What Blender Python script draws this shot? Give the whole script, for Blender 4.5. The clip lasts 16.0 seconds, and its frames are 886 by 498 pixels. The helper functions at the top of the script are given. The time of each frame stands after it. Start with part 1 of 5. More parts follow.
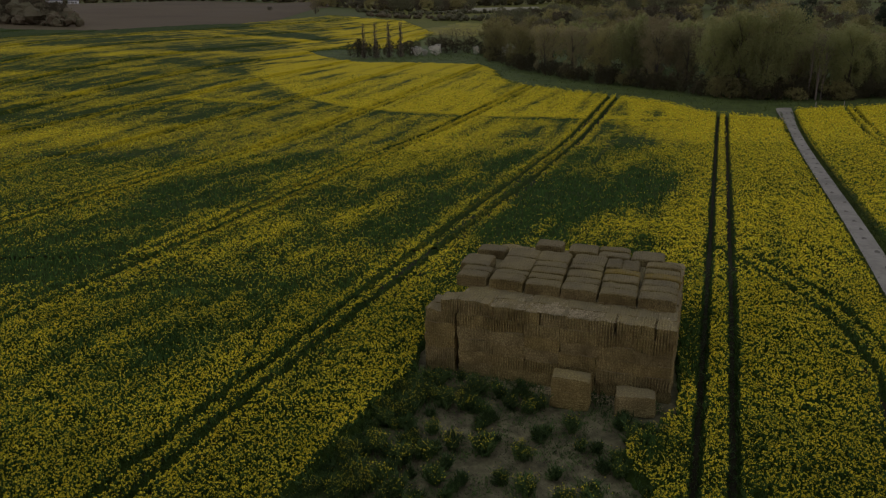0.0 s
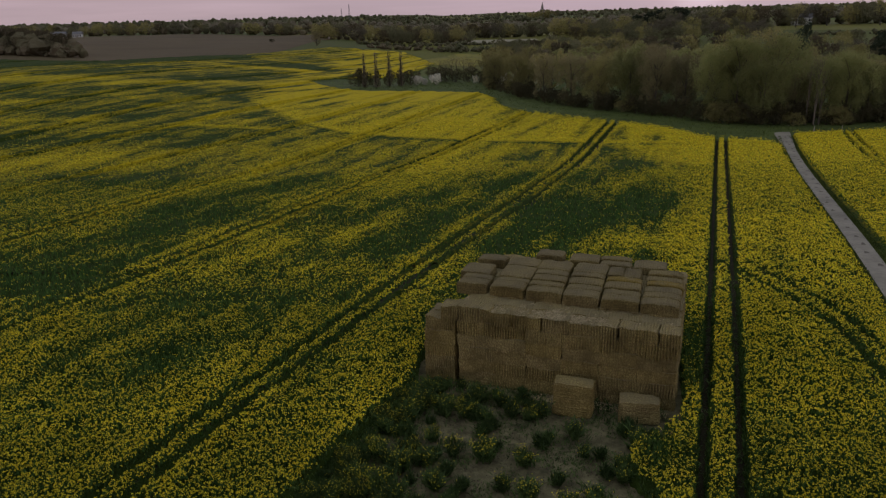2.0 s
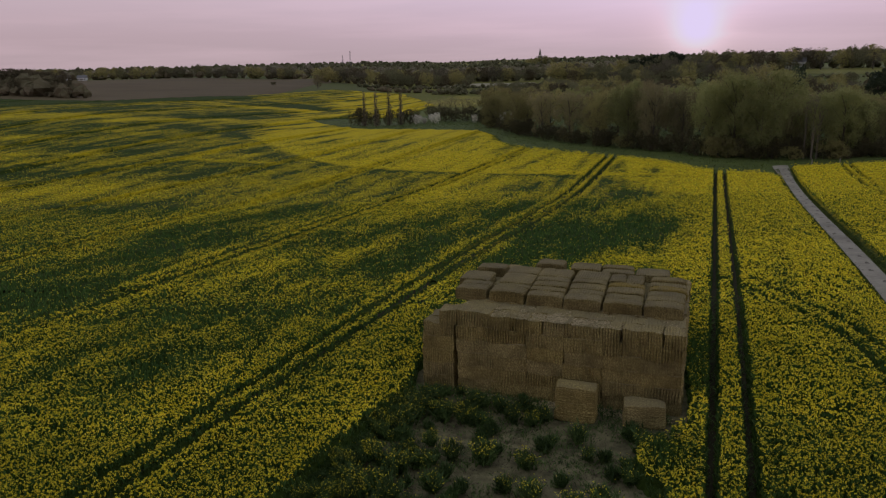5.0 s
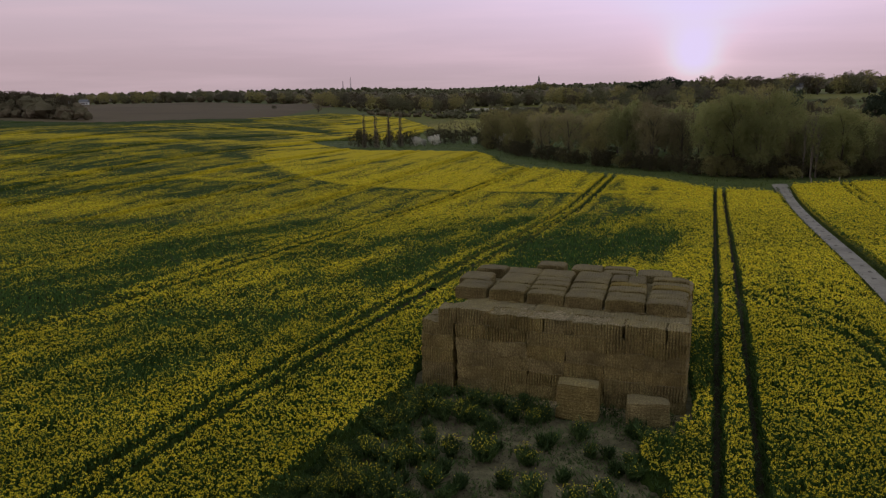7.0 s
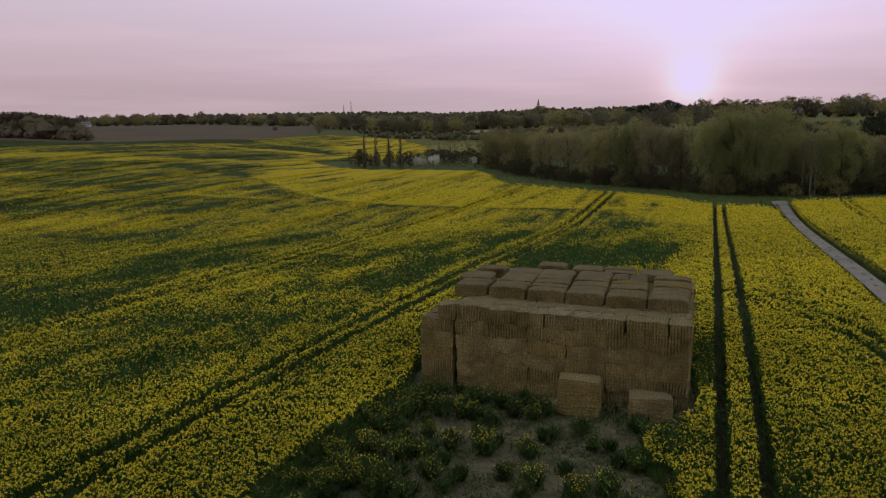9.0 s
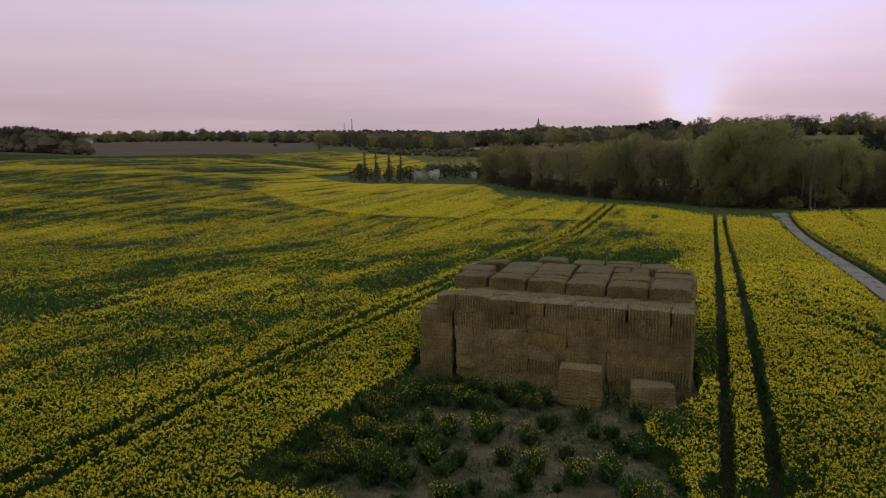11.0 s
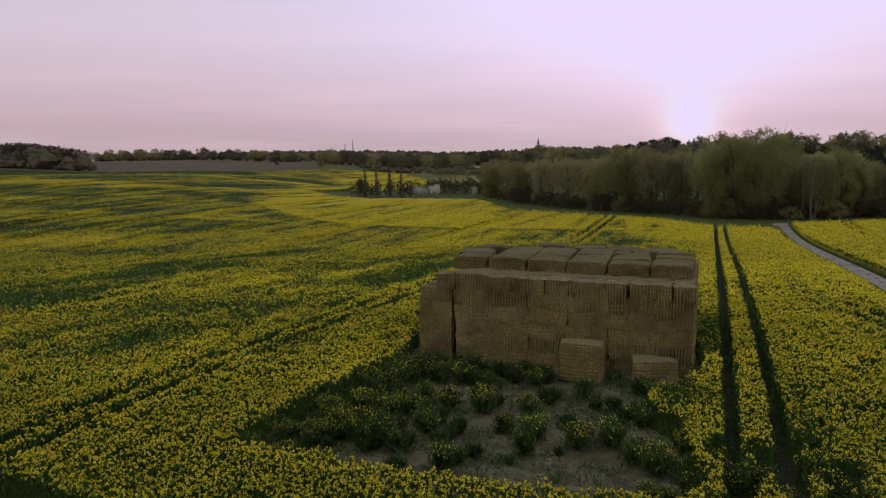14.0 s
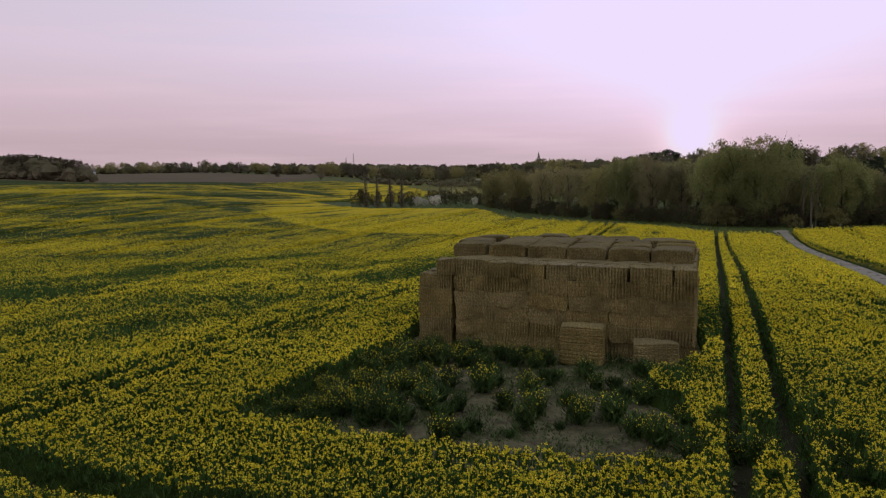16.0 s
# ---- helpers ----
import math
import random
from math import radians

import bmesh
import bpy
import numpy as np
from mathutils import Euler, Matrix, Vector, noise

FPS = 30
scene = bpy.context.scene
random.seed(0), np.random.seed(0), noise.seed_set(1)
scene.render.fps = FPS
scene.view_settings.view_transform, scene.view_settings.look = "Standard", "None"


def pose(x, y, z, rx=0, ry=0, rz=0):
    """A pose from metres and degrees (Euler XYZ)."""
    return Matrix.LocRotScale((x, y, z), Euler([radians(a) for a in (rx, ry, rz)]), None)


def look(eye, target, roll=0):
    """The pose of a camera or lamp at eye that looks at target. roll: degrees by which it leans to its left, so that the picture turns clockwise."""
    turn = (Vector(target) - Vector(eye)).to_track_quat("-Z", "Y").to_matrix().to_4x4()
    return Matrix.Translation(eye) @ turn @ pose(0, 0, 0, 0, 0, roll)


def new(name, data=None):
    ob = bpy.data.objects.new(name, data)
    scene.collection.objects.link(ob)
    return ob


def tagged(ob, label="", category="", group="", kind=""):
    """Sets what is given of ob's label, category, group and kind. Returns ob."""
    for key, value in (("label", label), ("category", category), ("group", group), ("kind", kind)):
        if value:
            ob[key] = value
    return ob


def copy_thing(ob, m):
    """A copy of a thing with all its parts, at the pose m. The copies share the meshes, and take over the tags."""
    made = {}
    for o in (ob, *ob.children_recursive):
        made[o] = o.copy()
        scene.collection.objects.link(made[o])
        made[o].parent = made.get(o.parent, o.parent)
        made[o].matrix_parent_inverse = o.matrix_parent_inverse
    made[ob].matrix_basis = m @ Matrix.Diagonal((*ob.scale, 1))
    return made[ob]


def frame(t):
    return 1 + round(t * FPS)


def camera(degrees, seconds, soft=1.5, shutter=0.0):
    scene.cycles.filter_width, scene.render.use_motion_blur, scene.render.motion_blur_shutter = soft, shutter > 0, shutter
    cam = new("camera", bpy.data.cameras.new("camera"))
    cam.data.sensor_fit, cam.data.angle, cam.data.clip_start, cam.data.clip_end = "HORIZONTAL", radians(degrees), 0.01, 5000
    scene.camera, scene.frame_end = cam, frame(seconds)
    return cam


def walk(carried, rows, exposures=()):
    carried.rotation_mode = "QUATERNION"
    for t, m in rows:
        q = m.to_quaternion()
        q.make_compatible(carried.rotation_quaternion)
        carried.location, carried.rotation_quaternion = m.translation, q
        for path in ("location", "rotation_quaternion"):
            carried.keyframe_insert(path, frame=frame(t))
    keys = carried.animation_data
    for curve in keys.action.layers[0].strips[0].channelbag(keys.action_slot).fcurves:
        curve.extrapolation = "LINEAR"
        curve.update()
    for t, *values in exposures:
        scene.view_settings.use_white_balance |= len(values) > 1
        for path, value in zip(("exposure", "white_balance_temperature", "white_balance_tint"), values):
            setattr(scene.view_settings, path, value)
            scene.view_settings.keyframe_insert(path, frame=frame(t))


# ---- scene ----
cam = camera(61.8, 16.0, soft=1.2)
PATH = [
    (0, (0.252, -0.378, 23.688), (0.225, 1.5, 23.0), -1.5),
    (0.5, (0.224, -0.49, 23.342), (0.197, 1.395, 22.675), -1.5),
    (1, (0.214, -0.509, 22.96), (0.187, 1.383, 22.313), -1.5),
    (1.5, (0.248, -0.5, 22.517), (0.222, 1.399, 21.89), -1.6),
    (2, (0.236, -0.48, 22.1), (0.21, 1.425, 21.492), -1.6),
    (2.5, (0.238, -0.47, 21.662), (0.213, 1.442, 21.075), -1.6),
    (3, (0.252, -0.409, 21.189), (0.228, 1.509, 20.623), -1.6),
    (3.5, (0.247, -0.377, 20.741), (0.223, 1.547, 20.193), -1.6),
    (4, (0.246, -0.391, 20.35), (0.223, 1.537, 19.82), -1.6),
    (6.5, (0.165, -0.174, 18.116), (0.146, 1.776, 17.673), -1.4),
    (7, (0.169, -0.155, 17.707), (0.151, 1.798, 17.28), -1.4),
    (7.5, (0.172, -0.142, 17.299), (0.154, 1.815, 16.888), -1.4),
    (8, (0.156, -0.154, 16.878), (0.139, 1.806, 16.483), -1.3),
    (8.5, (0.142, -0.158, 16.459), (0.125, 1.806, 16.08), -1.3),
    (9, (0.131, -0.196, 16.072), (0.115, 1.771, 15.707), -1.3),
    (11.5, (0.136, -0.03, 13.923), (0.121, 1.947, 13.62), -1.1),
    (12, (0.142, -0.047, 13.515), (0.127, 1.932, 13.224), -1.2),
    (12.5, (0.139, -0.083, 13.122), (0.124, 1.897, 12.841), -1.1),
    (13, (0.138, -0.066, 12.695), (0.123, 1.915, 12.424), -1.1),
    (13.5, (0.152, -0.065, 12.306), (0.136, 1.917, 12.042), -1.1),
    (14, (0.134, -0.096, 11.894), (0.119, 1.887, 11.635), -1.1),
    (14.5, (0.148, -0.104, 11.483), (0.132, 1.882, 11.239), -1.1),
    (15, (0.136, -0.132, 11.088), (0.121, 1.856, 10.862), -1.0),
    (15.5, (0.133, -0.162, 10.669), (0.118, 1.825, 10.448), -1.1),
    (16, (0.137, -0.217, 10.289), (0.121, 1.771, 10.068), -1.1),
]
walk(cam, [(t, look(eye, target, roll)) for t, eye, target, roll in PATH], [(0, -0.2), (4, -0.12), (9, -0.02), (16, 0.1)])

# ---- light ----
SUN_AZ, SUN_EL = radians(18.0), radians(1.4)
SUN_DIR = Vector((math.sin(SUN_AZ) * math.cos(SUN_EL), math.cos(SUN_AZ) * math.cos(SUN_EL), math.sin(SUN_EL)))
scene.view_settings.exposure = 0.0


def lin(r, g, b):
    """A linear colour from 0-255 display values."""
    return tuple((c / 255 / 12.92 if c <= 10 else ((c / 255 + 0.055) / 1.055) ** 2.4) for c in (r, g, b)) + (1.0,)


def link(N, value, sock):
    if isinstance(value, bpy.types.NodeSocket):
        N.tree.links.new(value, sock)
    else:
        sock.default_value = value


class Nodes:
    """Short hand for building node trees."""

    def __init__(self, tree):
        self.tree = tree
        tree.nodes.clear()

    def add(self, kind, inputs=None, operation=None):
        n = self.tree.nodes.new(kind)
        if operation:
            n.operation = operation
        for k, v in (inputs or {}).items():
            sock = n.inputs[k]
            if isinstance(v, bpy.types.NodeSocket):
                self.tree.links.new(v, sock)
            else:
                sock.default_value = v
        return n

    def math(self, op, a, b=0.0, c=0.0, clamp=False):
        n = self.add("ShaderNodeMath", {0: a, 1: b, 2: c}, operation=op)
        n.use_clamp = clamp
        return n.outputs[0]

    def mix(self, fac, a, b, blend="MIX"):
        n = self.add("ShaderNodeMix")
        n.data_type, n.blend_type = "RGBA", blend
        for i, v in ((0, fac), (6, a), (7, b)):
            link(self, v, n.inputs[i])
        return n.outputs[2]

    def noise(self, vec, scale, detail=3.0, rough=0.55):
        n = self.add("ShaderNodeTexNoise", {"Vector": vec, "Scale": scale, "Detail": detail, "Roughness": rough})
        return n.outputs[0]

    def ramp(self, fac, stops):
        n = self.add("ShaderNodeValToRGB", {0: fac})
        el = n.color_ramp.elements
        while len(el) < len(stops):
            el.new(0.5)
        for e, (p, c) in zip(el, stops):
            e.position, e.color = p, c if len(c) == 4 else (*c, 1)
        return n.outputs[0]


def make_world():
    world = bpy.data.worlds.new("evening_sky")
    scene.world = world
    world.use_nodes = True
    N = Nodes(world.node_tree)
    coord = N.add("ShaderNodeTexCoord").outputs["Generated"]
    sep = N.add("ShaderNodeSeparateXYZ", {0: coord})
    z = sep.outputs[2]
    # the veil of thin cloud over a clear evening sky, greyer and pinker towards the horizon
    veil = N.ramp(N.math("MULTIPLY", z, 1.6), [
        (0.0, lin(181, 160, 166)), (0.06, lin(189, 166, 174)), (0.14, lin(202, 180, 191)),
        (0.24, lin(208, 192, 208)), (0.45, lin(200, 194, 210)), (0.75, lin(184, 191, 199)), (1.0, lin(178, 189, 194))])
    stretch = N.add("ShaderNodeMapping", {"Vector": coord, "Scale": (1.3, 1.3, 16.0)}).outputs[0]
    streak = N.noise(stretch, 2.4, 4.0)
    veil = N.mix(N.math("MULTIPLY", N.math("SUBTRACT", streak, 0.45, clamp=True), 1.1), veil, lin(226, 196, 206))
    sky = N.add("ShaderNodeTexSky")
    sky.sky_type, sky.sun_disc, sky.sun_elevation, sky.sun_rotation, sky.dust_density = "NISHITA", False, SUN_EL, SUN_AZ, 3.0
    base = N.mix(0.004, veil, sky.outputs[0])
    # the sky opposite the sunset is dimmer
    toward = N.add("ShaderNodeVectorMath", {0: coord, 1: tuple(SUN_DIR)}, operation="DOT_PRODUCT").outputs["Value"]
    side = N.math("MULTIPLY_ADD", toward, 0.12, 0.91)
    base = N.mix(1.0, base, N.add("ShaderNodeCombineColor", {0: side, 1: side, 2: side}).outputs[0], "MULTIPLY")
    pos = N.math("MAXIMUM", toward, 0.0)

    def glow(power, colour, amount, lift=0.0):
        near = pos
        if lift:
            up = Vector((math.sin(SUN_AZ) * math.cos(SUN_EL + lift), math.cos(SUN_AZ) * math.cos(SUN_EL + lift), math.sin(SUN_EL + lift)))
            near = N.math("MAXIMUM", N.add("ShaderNodeVectorMath", {0: coord, 1: tuple(up)}, operation="DOT_PRODUCT").outputs["Value"], 0.0)
        f = N.math("MULTIPLY", N.math("POWER", near, power), amount)
        return N.mix(1.0, (0, 0, 0, 1), N.mix(f, (0, 0, 0, 1), colour), "ADD")

    total = base
    for power, colour, amount, lift in ((14.0, (0.62, 0.42, 0.50, 1), 0.08, 0.0), (8.0, (0.34, 0.42, 1.0, 1), 0.38, 0.0), (60.0, (0.36, 0.46, 1.0, 1), 0.26, 0.0), (260.0, (0.40, 0.44, 1.0, 1), 0.06, 0.085),
                                        (1000.0, (0.44, 0.44, 0.86, 1), 0.14, 0.016), (700.0, (0.86, 0.44, 0.12, 1), 0.13, 0.0), (2600.0, (0.56, 0.54, 0.66, 1), 0.46, 0.005)):
        shine = glow(power, colour, amount, lift)
        if power < 1000 and colour[2] > 0.5:
            shine = N.mix(N.math("MULTIPLY_ADD", z, 4.5 if power < 100 else 11.0, 0.05, clamp=True), (0, 0, 0, 1), shine)
        total = N.mix(1.0, total, shine, "ADD")
    # the veil evens out the brightest part to a pale lavender
    total = N.mix(1.0, total, lin(231, 216, 252), "DARKEN")
    bg = N.add("ShaderNodeBackground", {0: total, 1: 1.0})
    out = N.add("ShaderNodeOutputWorld", {0: bg.outputs[0]})


make_world()
sun_lamp = bpy.data.lights.new("sun", "SUN")
sun_lamp.energy, sun_lamp.angle, sun_lamp.color = 0.35, radians(6), (1.0, 0.62, 0.42)
sun = new("sun", sun_lamp)
sun.matrix_world = look((0, 0, 60), Vector((0, 0, 60)) - SUN_DIR)


# ---- materials ----
def surface(name, build):
    m = bpy.data.materials.new(name)
    m.use_nodes = True
    N = Nodes(m.node_tree)
    bsdf = N.add("ShaderNodeBsdfPrincipled")
    out = N.add("ShaderNodeOutputMaterial", {0: bsdf.outputs[0]})
    build(N, bsdf)
    return m


def mottled(name, dark, light, scale, rough=0.9, bump=0.3, bump_scale=None, big=None, spread=0.0, island=False, translucent=0.0):
    """Two colours mixed by noise at two scales, with fine relief; spread: how far single objects or islands differ."""
    def build(N, bsdf):
        coord = N.add("ShaderNodeTexCoord").outputs["Object"]
        fine = N.noise(coord, scale, 4.0)
        broad = N.noise(coord, big or scale * 0.13, 3.0)
        f = N.math("ADD", N.math("MULTIPLY", fine, 0.45), N.math("MULTIPLY", broad, 0.8))
        f = N.math("MULTIPLY_ADD", N.math("SUBTRACT", f, 0.62), 2.0, 0.5, clamp=True)
        col = N.mix(f, (*dark, 1), (*light, 1))
        if spread:
            r = N.add("ShaderNodeNewGeometry").outputs["Random Per Island"] if island else N.add("ShaderNodeObjectInfo").outputs["Random"]
            v = N.math("MULTIPLY_ADD", r, 2 * spread, 1 - spread)
            if island:
                v = N.math("MULTIPLY", v, N.math("MULTIPLY_ADD", N.add("ShaderNodeObjectInfo").outputs["Random"], 0.6, 0.7))
            col = N.add("ShaderNodeHueSaturation", {"Color": col, "Value": v, "Hue": N.math("MULTIPLY_ADD", r, -0.03, 0.515)}).outputs[0]
        link(N, col, bsdf.inputs["Base Color"])
        bsdf.inputs["Roughness"].default_value = rough
        bsdf.inputs["Specular IOR Level"].default_value = 0.25
        if bump:
            h = N.noise(coord, bump_scale or scale * 2.5, 5.0)
            b = N.add("ShaderNodeBump", {"Strength": bump, "Distance": 0.05, "Height": h})
            link(N, b.outputs[0], bsdf.inputs["Normal"])
        if translucent:
            tr = N.add("ShaderNodeBsdfTranslucent", {0: col})
            mixer = N.add("ShaderNodeMixShader", {0: translucent, 1: bsdf.outputs[0], 2: tr.outputs[0]})
            for n in N.tree.nodes:
                if n.bl_idname == "ShaderNodeOutputMaterial":
                    N.tree.links.new(mixer.outputs[0], n.inputs[0])
    return surface(name, build)


FLAKE = 0.16


def straw_build(N, bsdf, joints=1.0, fresh=1.0, gold=0.0):
    """Pressed straw: flakes across the length with open joints, stalks as fine threads, upward faces tinted for
    weathering and skylight.
    """
    coord = N.add("ShaderNodeTexCoord").outputs["Object"]
    rnd = N.add("ShaderNodeObjectInfo").outputs["Random"]
    geo = N.add("ShaderNodeNewGeometry")
    off = N.add("ShaderNodeVectorMath", {0: coord, 1: N.add("ShaderNodeCombineXYZ", {0: N.math("MULTIPLY", rnd, 37.0), 1: N.math("MULTIPLY", rnd, 19.0), 2: 0.0}).outputs[0]}).outputs[0]
    sep = N.add("ShaderNodeSeparateXYZ", {0: coord})
    wobble = N.math("MULTIPLY", N.math("SUBTRACT", N.noise(off, 2.2, 2.0), 0.5), 0.13)
    comb = N.math("ABSOLUTE", N.math("COSINE", N.math("MULTIPLY", N.math("ADD", sep.outputs[0], wobble), math.pi / FLAKE)))
    joint = N.math("POWER", comb, 7.0)
    amount = N.math("MULTIPLY_ADD", N.noise(off, 0.8, 3.0), 3.2, -1.05, clamp=True)
    open_joint = N.math("MULTIPLY", N.math("MULTIPLY", joint, joints), amount)
    string = N.math("POWER", N.math("ABSOLUTE", N.math("COSINE", N.math("MULTIPLY_ADD", sep.outputs[2], math.pi / 0.207, rnd))), 14.0)
    thread = N.noise(N.add("ShaderNodeMapping", {"Vector": off, "Scale": (26.0, 13.0, 9.0)}).outputs[0], 1.0, 4.0, 0.7)
    speck = N.noise(off, 7.0, 4.0, 0.65)
    blot = N.noise(geo.outputs["Position"], 0.55, 4.0)
    top = N.math("MULTIPLY", N.math("SUBTRACT", N.add("ShaderNodeSeparateXYZ", {0: geo.outputs["True Normal"]}).outputs[2], 0.55, clamp=True), N.math("MULTIPLY_ADD", blot, 1.6, 0.3))
    col = N.mix(speck, (0.165, 0.121, 0.045, 1), (0.235, 0.176, 0.066, 1))
    col = N.mix(N.math("MULTIPLY_ADD", N.math("SUBTRACT", thread, 0.5), 6.5, 0.32, clamp=True), col, (0.43, 0.335, 0.138, 1))
    col = N.mix(N.math("MULTIPLY_ADD", N.math("SUBTRACT", blot, 0.5), 2.6, 0.22, clamp=True), col, (0.118, 0.088, 0.034, 1))
    col = N.mix(N.math("MULTIPLY", string, 0.22), col, (0.10, 0.074, 0.028, 1))
    # paints the shade of the open joints as a darker colour, weaker on top
    col = N.mix(N.math("MULTIPLY", open_joint, N.math("SUBTRACT", 0.62, N.math("MULTIPLY", top, 1.4), clamp=True)), col, (0.072, 0.052, 0.018, 1))
    # upward faces turn grey: weathering, with skylight put into the colour
    col = N.mix(N.math("MULTIPLY", top, 1.0, clamp=True), col, (0.230, 0.190, 0.118, 1))
    col = N.add("ShaderNodeHueSaturation", {"Color": col, "Value": N.math("MULTIPLY_ADD", rnd, 0.08, 1.06 * fresh), "Saturation": N.math("MULTIPLY_ADD", rnd, 0.10, 0.94)}).outputs[0]
    if gold:
        col = N.mix(N.math("MULTIPLY_ADD", N.noise(off, 1.6, 3.0), 3.0, -0.8, clamp=True), col, (0.215, 0.150, 0.036, 1))
    link(N, col, bsdf.inputs["Base Color"])
    bsdf.inputs["Roughness"].default_value = 0.95
    bsdf.inputs["Specular IOR Level"].default_value = 0.15
    h = N.math("SUBTRACT", N.math("ADD", N.math("MULTIPLY", speck, 0.6), N.math("MULTIPLY", thread, 0.8)), N.math("MULTIPLY", open_joint, 1.4))
    b = N.add("ShaderNodeBump", {"Strength": 1.0, "Distance": 0.07, "Height": h})
    link(N, b.outputs[0], bsdf.inputs["Normal"])


def canopy_build(N, bsdf):
    coord = N.add("ShaderNodeTexCoord").outputs["Object"]
    attribute = N.add("ShaderNodeAttribute")
    attribute.attribute_name = "bloom"
    bloom = attribute.outputs["Fac"]
    fine = N.noise(coord, 3.2, 3.0, 0.7)
    mid = N.noise(coord, 0.7, 3.0, 0.6)
    green = N.mix(fine, (0.008, 0.015, 0.003, 1), (0.056, 0.088, 0.014, 1))
    yellow = N.mix(fine, (0.37, 0.275, 0.008, 1), (0.62, 0.47, 0.012, 1))
    n = N.math("ADD", N.math("MULTIPLY", fine, 0.6), N.math("MULTIPLY", mid, 0.4))
    f = N.math("ADD", N.math("MULTIPLY", N.math("SUBTRACT", n, 0.5), 2.8), N.math("SUBTRACT", N.math("MULTIPLY_ADD", bloom, 1.2, -0.08), N.math("MULTIPLY", N.math("SUBTRACT", 0.3, bloom, clamp=True), 0.8)), clamp=True)
    link(N, N.mix(f, green, yellow), bsdf.inputs["Base Color"])
    bsdf.inputs["Roughness"].default_value = 0.95
    bsdf.inputs["Specular IOR Level"].default_value = 0.1
    b = N.add("ShaderNodeBump", {"Strength": 0.8, "Distance": 0.25, "Height": n})
    link(N, b.outputs[0], bsdf.inputs["Normal"])


def country_build(N, bsdf):
    # a patchwork of fields, each of one crop
    coord = N.add("ShaderNodeTexCoord").outputs["Object"]
    warp = N.add("ShaderNodeMapping", {"Vector": coord, "Scale": (0.0045, 0.0030, 0.0), "Rotation": (0, 0, 0.35)}).outputs[0]
    cell = N.add("ShaderNodeTexVoronoi", {"Vector": warp, "Scale": 1.0, "Randomness": 0.8}).outputs["Color"]
    pick = N.add("ShaderNodeSeparateColor", {0: cell}).outputs[0]
    col = N.ramp(pick, [(0.0, (0.075, 0.092, 0.022)), (0.3, (0.13, 0.145, 0.034)), (0.5, (0.12, 0.11, 0.05)), (0.7, (0.10, 0.125, 0.03)), (1.0, (0.22, 0.18, 0.025))])
    fine = N.noise(coord, 0.35, 4.0)
    col = N.mix(N.math("MULTIPLY", fine, 0.6), col, (0.055, 0.065, 0.03, 1))
    link(N, col, bsdf.inputs["Base Color"])
    bsdf.inputs["Roughness"].default_value = 0.95
    bsdf.inputs["Specular IOR Level"].default_value = 0.1


M_STRAW = surface("pressed_straw", straw_build)
M_STRAW_FAINT = surface("pressed_straw_faint", lambda N, bsdf: straw_build(N, bsdf, 0.75, 1.0))
# top course straw, darkened so that its upright faces read as shaded
M_STRAW_TOP = surface("pressed_straw_weathered", lambda N, bsdf: straw_build(N, bsdf, 0.45, 0.68))
M_STRAW_GOLD = surface("pressed_straw_golden", lambda N, bsdf: straw_build(N, bsdf, 0.45, 0.72, 0.55))
M_STRAW_SMOOTH = surface("pressed_straw_smooth", lambda N, bsdf: straw_build(N, bsdf, 0.42, 1.0))
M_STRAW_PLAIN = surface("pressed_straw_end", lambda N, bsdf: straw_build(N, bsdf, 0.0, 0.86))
M_CANOPY = surface("rapeseed_canopy", canopy_build)
M_COUNTRY = surface("patchwork_of_fields", country_build)
M_LOOSE = mottled("loose_straw", (0.20, 0.15, 0.085), (0.46, 0.37, 0.22), 30, 0.8, 0.2, spread=0.3, island=True)
M_FLOWER = mottled("rapeseed_flower", (0.72, 0.605, 0.026), (0.93, 0.81, 0.070), 4, 0.8, 0.0, spread=0.28, island=True, translucent=0.25)
M_STEM = mottled("rapeseed_leaf", (0.036, 0.082, 0.018), (0.112, 0.205, 0.050), 3, 0.7, 0.0, spread=0.4, island=True, translucent=0.15)
M_BUSH = mottled("dark_leaf", (0.022, 0.046, 0.011), (0.110, 0.172, 0.046), 3, 0.7, 0.0, spread=0.4, island=True, translucent=0.1)
M_SOIL = mottled("dry_soil", (0.030, 0.027, 0.013), (0.212, 0.182, 0.102), 2.2, 0.95, 1.0, 9.0, 0.9)
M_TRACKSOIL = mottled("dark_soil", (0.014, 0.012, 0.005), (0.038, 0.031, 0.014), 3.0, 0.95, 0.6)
M_CLOD = mottled("soil_clod", (0.085, 0.068, 0.046), (0.18, 0.145, 0.10), 12, 0.95, 0.4, spread=0.3, island=True)
M_GRASS = mottled("rough_grass", (0.038, 0.056, 0.012), (0.100, 0.126, 0.028), 1.3, 0.9, 0.6, spread=0.0)
M_BLADE = mottled("grass_blade", (0.044, 0.066, 0.014), (0.105, 0.132, 0.030), 2, 0.8, 0.0, spread=0.35, island=True)
M_PLOUGH = mottled("ploughed_soil", (0.074, 0.050, 0.022), (0.112, 0.080, 0.037), 0.5, 0.95, 0.5, 1.2, 0.02)
M_ROAD = mottled("worn_concrete_track", (0.17, 0.15, 0.125), (0.34, 0.30, 0.25), 2.2, 0.9, 0.3, 8, 0.25)
M_PATCH = mottled("dark_repair_patch", (0.10, 0.085, 0.07), (0.17, 0.145, 0.12), 4, 0.9, 0.3)
M_BARK = mottled("bark", (0.045, 0.036, 0.028), (0.12, 0.10, 0.08), 5, 0.95, 0.6)
